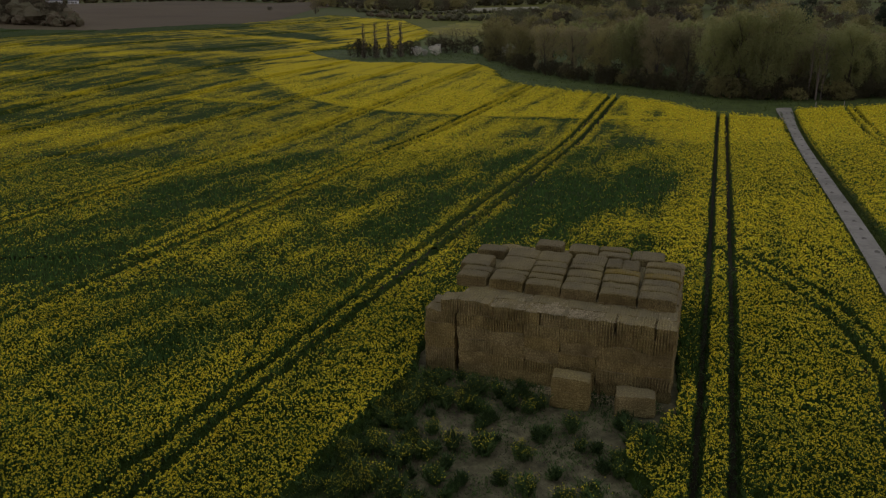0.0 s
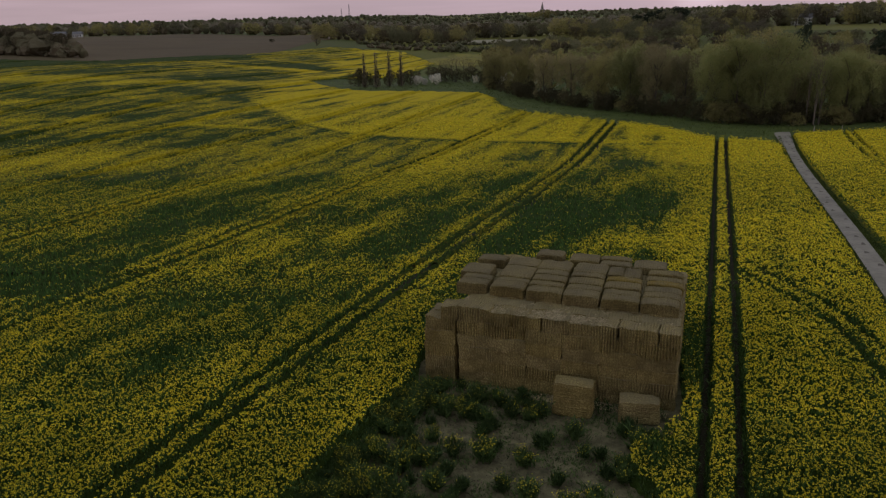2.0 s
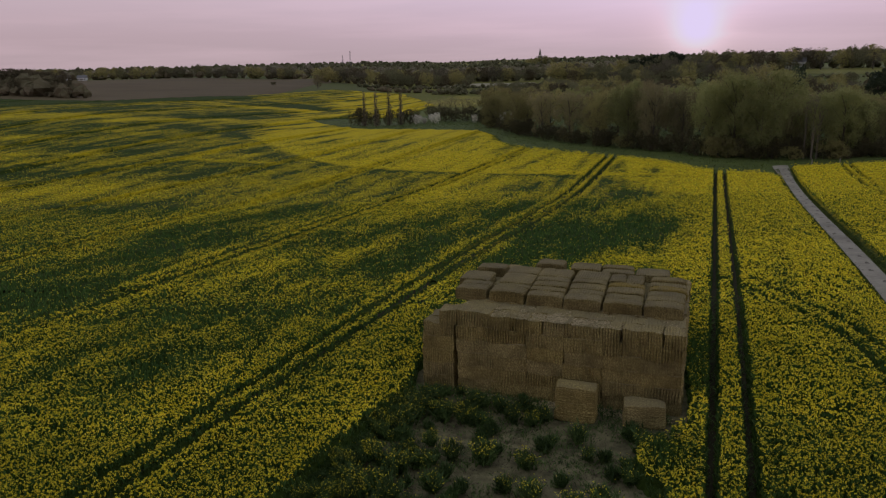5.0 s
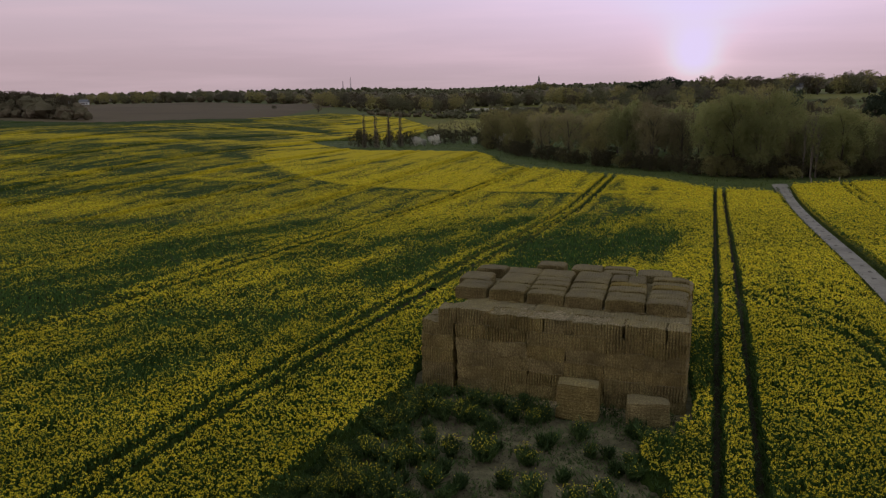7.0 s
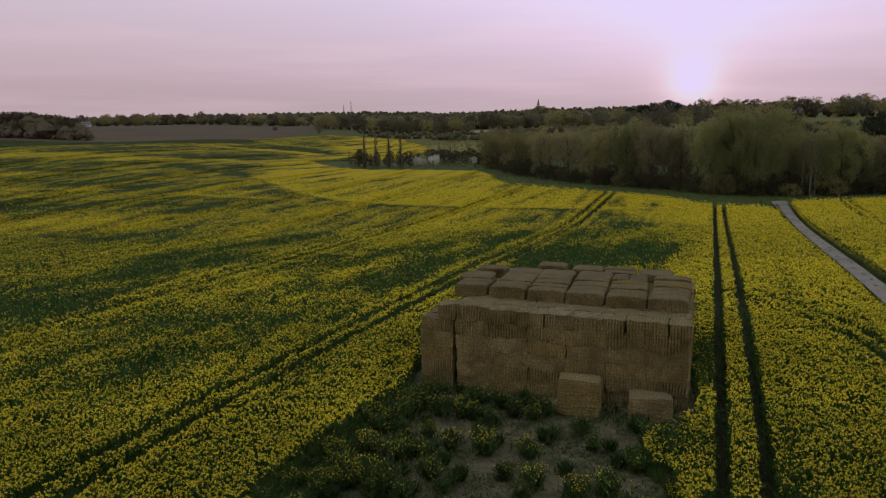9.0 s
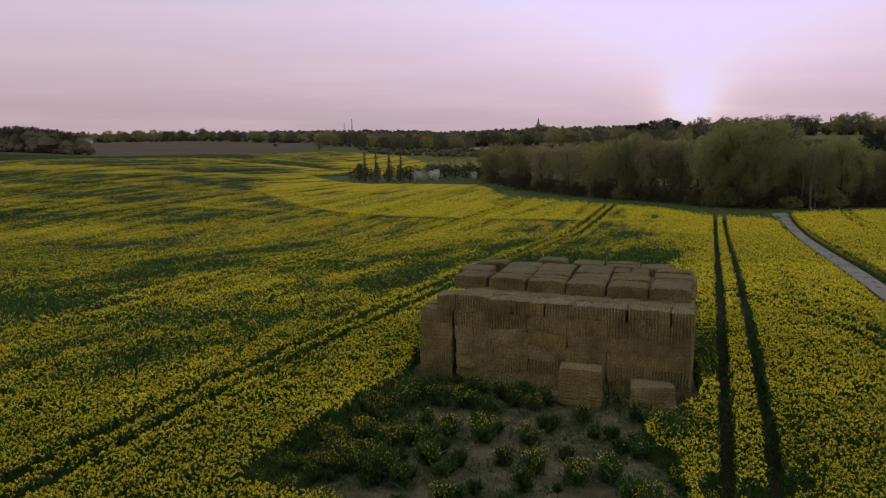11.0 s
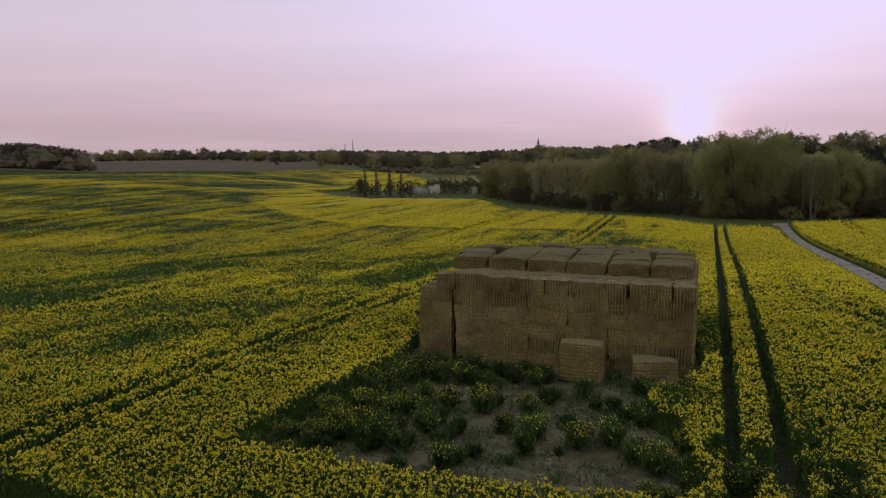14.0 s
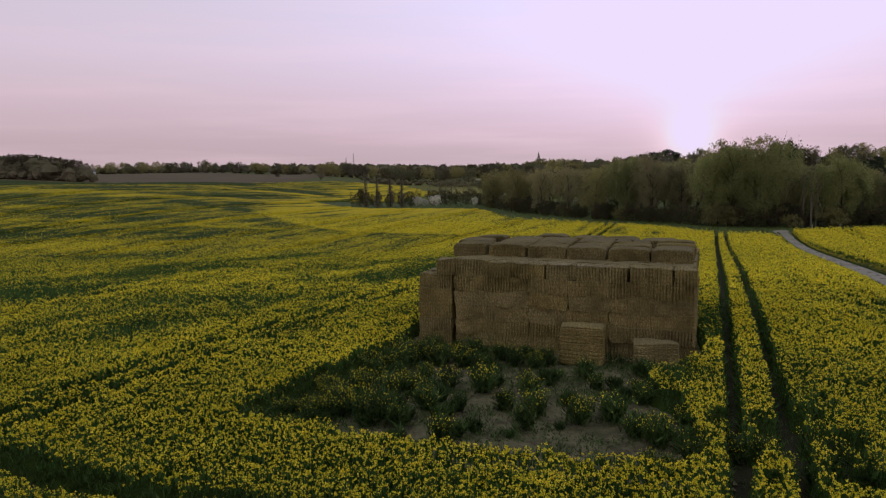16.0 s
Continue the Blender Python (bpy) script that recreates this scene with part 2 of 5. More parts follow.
M_PALEBARK = mottled("pale_bark", (0.13, 0.11, 0.085), (0.24, 0.20, 0.165), 3, 0.9, 0.4)
M_LEAF = {
    "willow": mottled("willow_leaf", (0.204, 0.212, 0.082), (0.345, 0.348, 0.140), 0.35, 0.8, 0.0, spread=0.05, island=True, translucent=0.5),
    "olive": mottled("spring_leaf", (0.214, 0.194, 0.078), (0.352, 0.315, 0.130), 0.35, 0.8, 0.0, spread=0.05, island=True, translucent=0.5),
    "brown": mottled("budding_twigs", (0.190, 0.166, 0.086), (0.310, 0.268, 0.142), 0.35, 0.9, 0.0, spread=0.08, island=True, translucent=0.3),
    # the next two are greyed: distance haze of the far trees put into the colour
    "grey": mottled("bare_twigs", (0.150, 0.132, 0.090), (0.215, 0.190, 0.134), 0.1, 0.9, 0.0, spread=0.08, island=True, translucent=0.3),
    "hazy_sage": mottled("far_spring_leaf", (0.160, 0.156, 0.086), (0.235, 0.224, 0.128), 0.05, 0.9, 0.0, spread=0.05, island=True, translucent=0.4),
    "umber": mottled("dark_budding_twigs", (0.100, 0.084, 0.050), (0.175, 0.146, 0.088), 0.35, 0.9, 0.0, spread=0.08, island=True, translucent=0.3),
    "dark": mottled("conifer_needles", (0.030, 0.042, 0.023), (0.066, 0.084, 0.043), 0.5, 0.8, 0.0, spread=0.2, island=True),
    "scrub": mottled("scrub_twigs", (0.052, 0.046, 0.023), (0.112, 0.098, 0.050), 0.5, 0.9, 0.0, spread=0.2, island=True, translucent=0.2),
    "twigs": mottled("poplar_twigs", (0.13, 0.108, 0.074), (0.21, 0.178, 0.125), 0.5, 0.9, 0.0, spread=0.2, island=True, translucent=0.2),
    "white": mottled("white_blossom", (0.56, 0.52, 0.44), (0.80, 0.76, 0.66), 0.7, 0.8, 0.0, spread=0.2, island=True, translucent=0.4),
}
M_MEADOW = mottled("meadow_grass", (0.100, 0.102, 0.018), (0.180, 0.164, 0.034), 0.06, 0.9, 0.0, big=0.012)
M_YOUNG = mottled("young_rape", (0.085, 0.095, 0.018), (0.300, 0.245, 0.020), 0.12, 0.9, 0.0, big=0.05)
M_PALE = mottled("pale_stubble", (0.22, 0.19, 0.13), (0.34, 0.30, 0.22), 0.08, 0.9, 0.0, big=0.02)
M_WALL = mottled("white_plaster", (0.62, 0.62, 0.60), (0.80, 0.80, 0.78), 1.0, 0.9, 0.1)
M_ROOF = mottled("slate_roof", (0.12, 0.12, 0.13), (0.24, 0.23, 0.24), 1.5, 0.8, 0.2)
M_GLASS = mottled("dark_window", (0.02, 0.022, 0.026), (0.04, 0.044, 0.05), 1.0, 0.2, 0.0)
M_STEEL = mottled("grey_steel", (0.16, 0.16, 0.17), (0.28, 0.28, 0.29), 1.0, 0.5, 0.0)
M_STONE = mottled("old_stone", (0.16, 0.145, 0.125), (0.28, 0.255, 0.22), 0.6, 0.9, 0.2)
M_POST = mottled("weathered_wood", (0.24, 0.21, 0.17), (0.42, 0.38, 0.32), 6, 0.9, 0.3)


# ---- building helpers ----
def mesh_np(name, verts, faces, materials, slots=None, smooth=False):
    """A mesh from arrays of vertices and of equal-sided faces."""
    verts, faces = np.asarray(verts, dtype=np.float32), np.asarray(faces, dtype=np.int32)
    me = bpy.data.meshes.new(name)
    m, k = faces.shape
    me.vertices.add(len(verts))
    me.vertices.foreach_set("co", verts.ravel())
    me.loops.add(m * k)
    me.loops.foreach_set("vertex_index", faces.ravel())
    me.polygons.add(m)
    me.polygons.foreach_set("loop_start", np.arange(0, m * k, k, dtype=np.int32))
    me.polygons.foreach_set("loop_total", np.full(m, k, dtype=np.int32))
    for mat in (materials if isinstance(materials, (list, tuple)) else [materials]):
        me.materials.append(mat)
    if slots is not None:
        me.polygons.foreach_set("material_index", np.asarray(slots, dtype=np.int32))
    me.polygons.foreach_set("use_smooth", np.full(m, smooth))
    me.update(calc_edges=True)
    return me


def part_np(name, verts, faces, material, parent=None, label="", smooth=False, kind=""):
    ob = new(name, mesh_np(name, verts, faces, material, smooth=smooth))
    ob.parent = parent
    return tagged(ob, label=label, kind=kind)


def part(name, bm, material, parent=None, label=""):
    """Links a bmesh as one mesh object under a thing or a part."""
    me = bpy.data.meshes.new(name)
    bm.to_mesh(me)
    bm.free()
    me.materials.append(material)
    ob = new(name, me)
    ob.parent = parent
    return tagged(ob, label=label)


def box_bm(sx, sy, sz, bevel=0.0, base=True):
    bm = bmesh.new()
    bmesh.ops.create_cube(bm, size=1.0, matrix=Matrix.Translation((0, 0, sz / 2 if base else 0)) @ Matrix.Diagonal((sx, sy, sz, 1)))
    if bevel:
        bmesh.ops.bevel(bm, geom=bm.edges[:], offset=bevel, segments=2, affect="EDGES", profile=0.6)
    return bm


def ease(t):
    t = np.clip(t, 0, 1)
    return t * t * (3 - 2 * t)


def lattice(i, j, seed):
    h = np.sin(i * 127.1 + j * 311.7 + seed * 74.7) * 43758.5453
    return h - np.floor(h)


def value_noise(x, y, seed=0):
    i, j = np.floor(x), np.floor(y)
    a, b = ease(x - i), ease(y - j)
    return (lattice(i, j, seed) * (1 - a) + lattice(i + 1, j, seed) * a) * (1 - b) + (lattice(i, j + 1, seed) * (1 - a) + lattice(i + 1, j + 1, seed) * a) * b


def fbm(x, y, seed=0, octaves=4):
    total, amp, norm = 0, 1.0, 0
    for o in range(octaves):
        total = total + amp * value_noise(x * 2 ** o, y * 2 ** o, seed + 13 * o)
        norm += amp
        amp *= 0.55
    return total / norm


def inside(x, y, poly):
    """Which of the points lie in the polygon."""
    hit = np.zeros(np.shape(x), bool)
    for (x0, y0), (x1, y1) in zip(poly, poly[1:] + poly[:1]):
        if y0 != y1:
            hit ^= ((y0 > y) != (y1 > y)) & (x < (x1 - x0) * (y - y0) / (y1 - y0) + x0)
    return hit


def edge_distance(x, y, poly):
    d = np.full(np.shape(x), 1e9)
    for (x0, y0), (x1, y1) in zip(poly, poly[1:] + poly[:1]):
        vx, vy = x1 - x0, y1 - y0
        s = np.clip(((x - x0) * vx + (y - y0) * vy) / (vx * vx + vy * vy), 0, 1)
        d = np.minimum(d, np.hypot(x - x0 - s * vx, y - y0 - s * vy))
    return d


# ---- the lie of the land ----
def terrain(x, y):
    """Height of the soil: a slope down to the brook by the wood, a rise on the west side, gentle country beyond."""
    x, y = np.asarray(x, float), np.asarray(y, float)
    z = -5.7 * ease((y - 35) / 115) + (10.3 * ease((-x - 20) / 130) + 4.5 * ease((-x - 130) / 130)) * ease((y - 110) / 170)
    z = z + 5.0 * ease((y - 330) / 400) * ease((x + 170) / 120) + 6.0 * ease((x - 60) / 240) * ease((y - 300) / 350)
    return z + 7 * ease((y - 1100) / 1800) * (0.5 + 0.6 * fbm(x / 500, y / 700, 5, 2))


SLANT = 0.3557


def across(x, y):
    """Distance from the middle of the tramline east of the stack, taken along x."""
    return x - 13.73 - SLANT * (y - 32.5)


WANDER = {1: ((20, 30, 38, 45, 60, 75), (-28.6, -28.4, -28.1, -27.5, -27.1, -27.0)), 2: ((60, 76, 95, 115, 130, 153, 196), (-53.2, -53.7, -55.8, -57.2, -57.9, -56.1, -53.4)),
          3: ((78, 87, 97, 112, 124, 140, 172), (-80.2, -81.6, -82.9, -84.6, -84.6, -83.4, -83.2)), 4: ((128, 138, 151, 165, 190), (-117.0, -115.1, -113.6, -111.3, -110.0)),
          5: ((150, 158, 172, 190), (-147.2, -143.6, -141.0, -138.0))}


def tram_middle(k, y):
    """Where the middle of a pair of wheel tracks runs."""
    return np.interp(y, *WANDER[k]) if k in WANDER else -27.3 * k


# single tracks that leave the pairs
SIDE_TRACKS = (([(-13.2, 36.5), (-13.1, 40.8), (-13.1, 46.3), (-12.9, 50.0)], -0.08), ([(-26.0, 28.6), (-14.7, 23.2), (-11.1, 21.3), (-8.0, 20.0), (-3.0, 18.4)], 0.62),
               ([(24.0, 62.5), (24.8, 59.4), (25.2, 55.1), (25.9, 51.5), (26.4, 48.0), (26.3, 43.9), (25.5, 39.0), (24.7, 36.4), (22.9, 32.6)], 0.17),
               ([(26.3, 62.0), (26.6, 59.1), (27.3, 54.6), (27.9, 51.2), (28.1, 47.5), (27.7, 41.8), (26.6, 37.0), (24.8, 33.2)], 0.10),
               ([(35.7, 148.6), (30.3, 134.0), (25.0, 118.4), (20.9, 106.1)], 0.24))


CLEARING = [(-2.0, 44.5), (-2.3, 41.4), (-3.5, 38.4), (-5.1, 34.9), (-6.4, 31.9), (-7.5, 29.2), (-8.6, 27.4), (-7.2, 26.3), (-4.6, 25.7), (-2.6, 24.6),
            (0.1, 23.3), (2.4, 22.7), (5.3, 21.9), (7.2, 21.6), (8.3, 22.6), (8.7, 25.0), (9.1, 27.4), (9.3, 29.0), (8.7, 30.6), (9.0, 32.4), (11.2, 33.9), (12.7, 35.6), (13.4, 37.2),
            (15.4, 46.2), (3.5, 51.0)]
FIELD = [(-520, -90), (40, -90), (40, 20), (68, 150.5), (55, 161), (51, 173), (43, 184), (31, 198), (24, 207), (16.5, 221), (13, 262), (-9, 275),
         (-34, 280), (-49, 294), (-58, 312), (-50, 330), (-22, 342), (-8, 420), (-30, 520), (-78, 530), (-112, 410), (-152, 338), (-270, 328), (-520, 300)]
# bare gaps in the crop by the tracks before the stack: middle and reach
GAPS = ((11.2, 24.9, 1.2, 1.7), (12.5, 23.6, 1.6, 1.7), (12.0, 21.0, 1.2, 1.6), (14.1, 27.8, 0.6, 0.5), (9.9, 25.6, 1.0, 1.2), (10.4, 23.4, 1.4, 1.3), (9.6, 22.4, 0.7, 1.5), (12.9, 26.2, 0.8, 1.2))
ROAD_IN, ROAD_OUT, VERGE_OUT = 12.62, 14.55, 15.45
ROAD_RISE = 0.48


def low_edge(x, y):
    """The crop stands lower along the farm track."""
    u = across(x, y)
    return np.where(u < ROAD_OUT, 0.5 + 0.5 * ease((ROAD_IN - 0.2 - u) / 3.2), 1.0)


def tracks(x, y):
    """0 in the wheel tracks, 1 in the standing crop."""
    u, open_crop = across(x, y), np.ones(np.shape(x))
    for k in range(-3, 12):
        for s in ((-0.95, 0.95) if k < 1 else (-1.15, 1.15)):
            gauge = s if k < 1 else s * (0.76 + 0.24 * ease((y - 60) / 30))
            d = np.abs(u - tram_middle(k, y) - gauge) + 0.10 * (value_noise(x * 1.7, y * 1.7, 3) - 0.5) * ease((90 - y) / 40)
            width = 0.19 + (0.10 * np.exp(-((y - 25) / 3.5) ** 2) if s > 0 else 0) if k < 1 else 0.25 + (0.08 * ease((y - 38) / 20) + 0.18 * ease((y - 60) / 22) if k == 1 else 0.34 * ease((y - 45) / 45)) - (0.12 * ease((y - 150) / 60) if k > 1 else 0)
            open_crop = np.minimum(open_crop, ease((d - width) / 0.28))
    for line, half in SIDE_TRACKS:
        d = edge_distance(x, y, line[:1] + line[1:] + line[-2:0:-1]) + 0.25 * (value_noise(x * 1.7, y * 1.7, 4) - 0.5)
        open_crop = np.minimum(open_crop, ease((d - half) / 0.3))
    return open_crop


def standing(x, y):
    """How tall the crop stands, 0 to 1."""
    u = across(x, y)
    main = inside(x, y, FIELD) & (u < ROAD_IN - 0.35)
    east = (u > VERGE_OUT) & (u < 150) & (y < 160 + 0.08 * (x - 60)) & (y > -90)
    d = edge_distance(x, y, CLEARING) * np.where(inside(x, y, CLEARING), -1, 1) + 0.4 * (fbm(x * 0.6, y * 0.6, 21, 2) - 0.5)
    clear = ease((d + 0.1) / 0.18)
    for cx, cy, rx, ry in GAPS:
        poor = np.exp(-((x - cx) / rx) ** 2 - ((y - cy) / ry) ** 2)
        clear = clear * (1 - ease((poor + 0.9 * (0.5 - fbm(x * 1.3, y * 1.3, 61, 3)) - 0.5) / 0.2))
    return np.where(main | east, tracks(x, y) * clear, 0.0)


# stretches where the crop flowers less or more: a line from and to, how wide, and by how much
GREEN_NEAR = ((-43, 65, -29, 92, 10.4, -0.30), (-33, 100, -22, 118, 8.2, -0.25), (-6, 71, 4, 92, 4.4, -0.42), (7, 109, 19, 118, 6.9, -0.32), (15, 137, 18, 146, 1.8, -0.30), (6, 70, 16, 91, 4.0, -0.50), (17, 92, 30, 96, 8.5, -0.40), (14, 74, 17, 79, 1.4, -0.25), (33, 131, 42, 122, 5.8, -0.35), (-39, 58, -35, 64, 4.9, -0.26), (-23, 49, -17, 53, 2.6, -0.16), (-17, 55, -11, 57, 3.1, -0.25), (-15, 46, -11, 49, 1.7, -0.20), (-22, 41, -17, 44, 1.9, -0.15), (-13, 66, -8, 72, 2.3, -0.20), (28, 130, 13, 85, 6.0, -0.09), (12, 76, 24, 84, 4.0, -0.16), (-13, 92, -3, 102, 5.0, -0.14))
GREEN_FAR = ((-178, 304, -158, 334, 20.7, -0.50), (-95, 234, -72, 266, 3.9, -0.30), (-95, 278, -74, 319, 8.2, -0.40), (-74, 262, -66, 230, 4.0, -0.22), (-63, 221, -43, 192, 3.0, -0.12), (-40, 187, -20, 166, 3.0, -0.14), (-70, 377, -44, 343, 9.8, -0.50), (-100, 165, -65, 172, 4.5, -0.25), (-114, 197, -82, 200, 2.9, -0.20), (-70, 128, -50, 127, 6.1, -0.22), (-61, 161, -42, 177, 4.7, -0.22), (28, 151, 33, 146, 2.6, -0.45), (37, 158, 51, 153, 1.7, -0.60), (-139, 271, -125, 285, 8.3, -0.25),)
YELLOW_NEAR = ((-25, 78, -19, 100, 2.5, 0.42), (-19, 100, 7, 162, 1.9, 0.32), (-29, 65, -25, 76, 1.0, 0.30), (-20, 65, -12, 73, 3.4, 0.10), (-12, 75, -7, 88, 1.6, 0.25), (-8, 109, 0, 131, 5.1, 0.30), (0, 133, 12, 153, 4.0, 0.25), (-8, 48, -3, 60, 0.5, 0.28), (2, 85, 5, 88, 2.1, 0.35), (21, 62, 37, 105, 0.8, 0.35), (17, 66, 20, 77, 0.5, 0.30), (19, 72, 22, 69, 2.7, 0.30), (52, 125, 31, 55, 2.8, 0.20), (-4, 47, -2, 44, 0.7, 0.20), (-7, 30, -4, 41, 0.8, 0.25),)
YELLOW_NEAR += ((-33, 51, -26, 63, 1.4, 0.20), (-22, 46, -16, 51, 0.8, 0.20),)
YELLOW_FAR = ((-146, 248, -118, 260, 9.5, 0.40), (-126, 212, -114, 215, 3.3, 0.30), (-99, 341, -68, 352, 6.5, 0.50), (-68, 352, -41, 333, 4.8, 0.45), (-62, 293, -53, 309, 7.7, 0.45), (-133, 315, -78, 456, 9.7, 0.30), (-71, 190, -44, 185, 1.5, 0.45), (-114, 189, -86, 192, 1.4, 0.30), (-63, 200, -53, 197, 4.4, 0.20), (-89, 144, -74, 150, 5.3, 0.30), (35, 150, 50, 147, 3.2, 0.35), (-114, 249, -81, 279, 3.8, 0.30),)


def stretch(x, y, zone):
    x0, y0, x1, y1, wide, by = zone
    return by * np.exp(-(edge_distance(x, y, [(x0, y0), (x1, y1)]) / wide) ** 2)


def bloom(x, y):
    """How thickly the rape flowers, 0 to 1."""
    u = across(x, y)
    grain = fbm(u / 1.8, y / 14, 8, 3) - 0.5
    b = 0.45 + 0.10 * ease((46 - y) / 14) + 0.14 * ease((48 - y) / 10) * ease((2 - x) / 6) - 0.10 * ease((y - 48) / 8) * ease((112 - y) / 20) * ease((-4 - u) / 6) + 0.35 * np.exp(-(edge_distance(x, y, CLEARING) / 1.6) ** 2) + (0.55 - 0.25 * ease((y - 110) / 60)) * (fbm(u / 9, y / 20, 2, 4) - 0.5) + 1.0 * grain + 0.5 * (fbm(x / 2.2, y / 3.2, 19, 3) - 0.5)
    for zone in GREEN_NEAR + GREEN_FAR + YELLOW_NEAR + YELLOW_FAR:
        b = b + stretch(x, y, zone)
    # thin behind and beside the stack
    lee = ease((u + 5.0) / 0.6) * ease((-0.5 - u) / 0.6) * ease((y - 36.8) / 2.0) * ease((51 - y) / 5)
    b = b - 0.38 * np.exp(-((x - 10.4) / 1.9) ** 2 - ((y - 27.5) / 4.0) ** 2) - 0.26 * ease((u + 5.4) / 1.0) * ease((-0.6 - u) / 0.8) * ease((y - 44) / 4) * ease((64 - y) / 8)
    # the thick flowering part round the hollow begins at a curved line
    line = np.interp(x, (-75, -63, -54, -44, -34, -24, -12, -2, 8, 20, 34, 50), (262, 238, 223, 205, 189, 178, 169, 165, 161.4, 158.3, 155, 151.6))
    beyond = ease((y - line) / 3) * ease((x + 68) / 8)
    before = (1 - beyond) * ease((y - 92) / 20)
    b = b - 0.12 * before * ease((50 - x) / 30) + 0.20 * beyond
    b = b + 0.75 * np.exp(-((y - line - 1.8) / 2.2) ** 2) * ease((x + 68) / 8) - 0.50 * np.exp(-((y - line + 2.0) / 1.0) ** 2) * ease((x + 70) / 15)
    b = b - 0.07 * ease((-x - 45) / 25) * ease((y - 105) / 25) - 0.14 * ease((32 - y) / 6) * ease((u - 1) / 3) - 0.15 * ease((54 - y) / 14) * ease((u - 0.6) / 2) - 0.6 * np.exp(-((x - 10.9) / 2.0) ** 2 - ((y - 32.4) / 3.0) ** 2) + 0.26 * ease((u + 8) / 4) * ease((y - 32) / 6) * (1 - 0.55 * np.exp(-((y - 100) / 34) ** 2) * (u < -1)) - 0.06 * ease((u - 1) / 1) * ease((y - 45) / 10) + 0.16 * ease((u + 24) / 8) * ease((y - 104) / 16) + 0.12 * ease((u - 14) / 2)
    for k in range(0, 6):
        off = np.abs(u - tram_middle(k, y))
        b = b + (0.35 * np.exp(-((off - 2.2) / 0.7) ** 2) + 0.40 * np.exp(-(off / 0.55) ** 2)) * (0.45 + 0.55 * ease((y - 42) / 15)) * (0.5 if k == 0 else 0.7 + 0.6 * ease((y - 85) / 25) if k == 1 else 0.9)
    b = b + 0.17 * ease((u + 13) / 9) * (1 - 0.6 * np.exp(-((y - 92) / 16) ** 2) * (u < -2))
    streaks = 0.5 * fbm(x / 34 + y / 90, y / 6, 31, 3) + 0.5 * fbm(u / 2.4, y / 90, 41, 3)
    b = b + 1.2 * (streaks - 0.5) * ease((y - 120) / 80) * (1 - beyond) + 3.0 * (fbm(u / 3.0, y / 26, 57, 3) - 0.445) * beyond - 0.7 * np.exp(-(edge_distance(x, y, [(-520, 300), (-270, 326), (-152, 334), (-112, 395)]) / 17) ** 2)
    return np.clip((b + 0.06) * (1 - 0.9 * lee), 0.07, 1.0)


# ---- ground ----
def drape(xs, ys, lift=0.0, keep=None):
    """A grid over the land; xs, ys: the grid lines."""
    X, Y = np.meshgrid(xs, ys)
    V = np.c_[X.ravel(), Y.ravel(), (terrain(X, Y) + lift).ravel()]
    n, m = len(xs), len(ys)
    i = (np.arange(m - 1)[:, None] * n + np.arange(n - 1)[None, :]).ravel()
    F = np.c_[i, i + 1, i + 1 + n, i + n]
    if keep is not None:
        c = V[F].mean(axis=1)
        F = F[keep(c[:, 0], c[:, 1])]
    return tidy(V, F)


def tidy(V, F):
    """Drops the vertices that no face uses."""
    used, inv = np.unique(F, return_inverse=True)
    return V[used], inv.reshape(F.shape)


near_lines = np.r_[-4800, -2600, -1500, np.arange(-900, -200, 50), np.arange(-200, 200, 8), np.arange(200, 900, 50), 900, 1500, 2600, 4800]
deep_lines = np.r_[-4800, -2000, -800, -300, -100, np.arange(-60, 560, 8), np.arange(560, 1200, 40), np.arange(1200, 3000, 150), 3000, 3800, 4800]
V, F = drape(near_lines, deep_lines, -0.06)
tagged(part_np("ground", V, F, M_COUNTRY, smooth=True), "open farmland with a patchwork of green and brown fields", "ground", kind="structure")

# soil under the crop, coloured near black to carry the shade between the rows
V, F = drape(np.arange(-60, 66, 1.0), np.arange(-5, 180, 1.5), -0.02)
tagged(part_np("soil_bed", V, F, M_TRACKSOIL, smooth=True), "bare soil darkened with the shade between the crop rows", "soil", kind="structure")

gx, gy = np.arange(-9.5, 18.5, 0.22), np.arange(18, 53, 0.22)
V, F = drape(gx, gy, 0.0, lambda x, y: inside(x, y, CLEARING) | (edge_distance(x, y, CLEARING) < 0.8))
V[:, 2] += 0.02 + 0.09 * (fbm(V[:, 0] * 1.1, V[:, 1] * 1.1, 4, 4) - 0.5) + 0.05 * fbm(V[:, 0] * 4, V[:, 1] * 4, 6, 2)
tagged(part_np("bare_ground", V, F, M_SOIL, smooth=True), "dry trodden soil of the clearing before the stack", "soil", kind="structure")

V, F = drape(np.arange(-420, -60, 6), np.arange(300, 760, 6), 0.12, lambda x, y: ~inside(x, y, FIELD) & (x < -100 + 0.02 * (y - 560)) & (x > -260 - 0.6 * (y - 330)) & (y < 735))
tagged(part_np("ploughed_field", V, F, M_PLOUGH, smooth=True), "brown ploughed field on the far rise", "field", kind="structure")

V, F = drape(np.arange(-75, 140, 2.0), np.arange(140, 420, 2.0), 0.05, lambda x, y: ~inside(x, y, FIELD) & ((y < 345 - 0.5 * x)) & (across(x, y) < ROAD_IN) | ((across(x, y) >= ROAD_OUT) & (y > 158 + 0.08 * (x - 60)) & (y < 230)) | ((y > 164) & (y < 230) & (across(x, y) > 8)))
tagged(part_np("grass_margin", V, F, M_GRASS, smooth=True), "rough green grass margin below the wood", "grass", kind="structure")


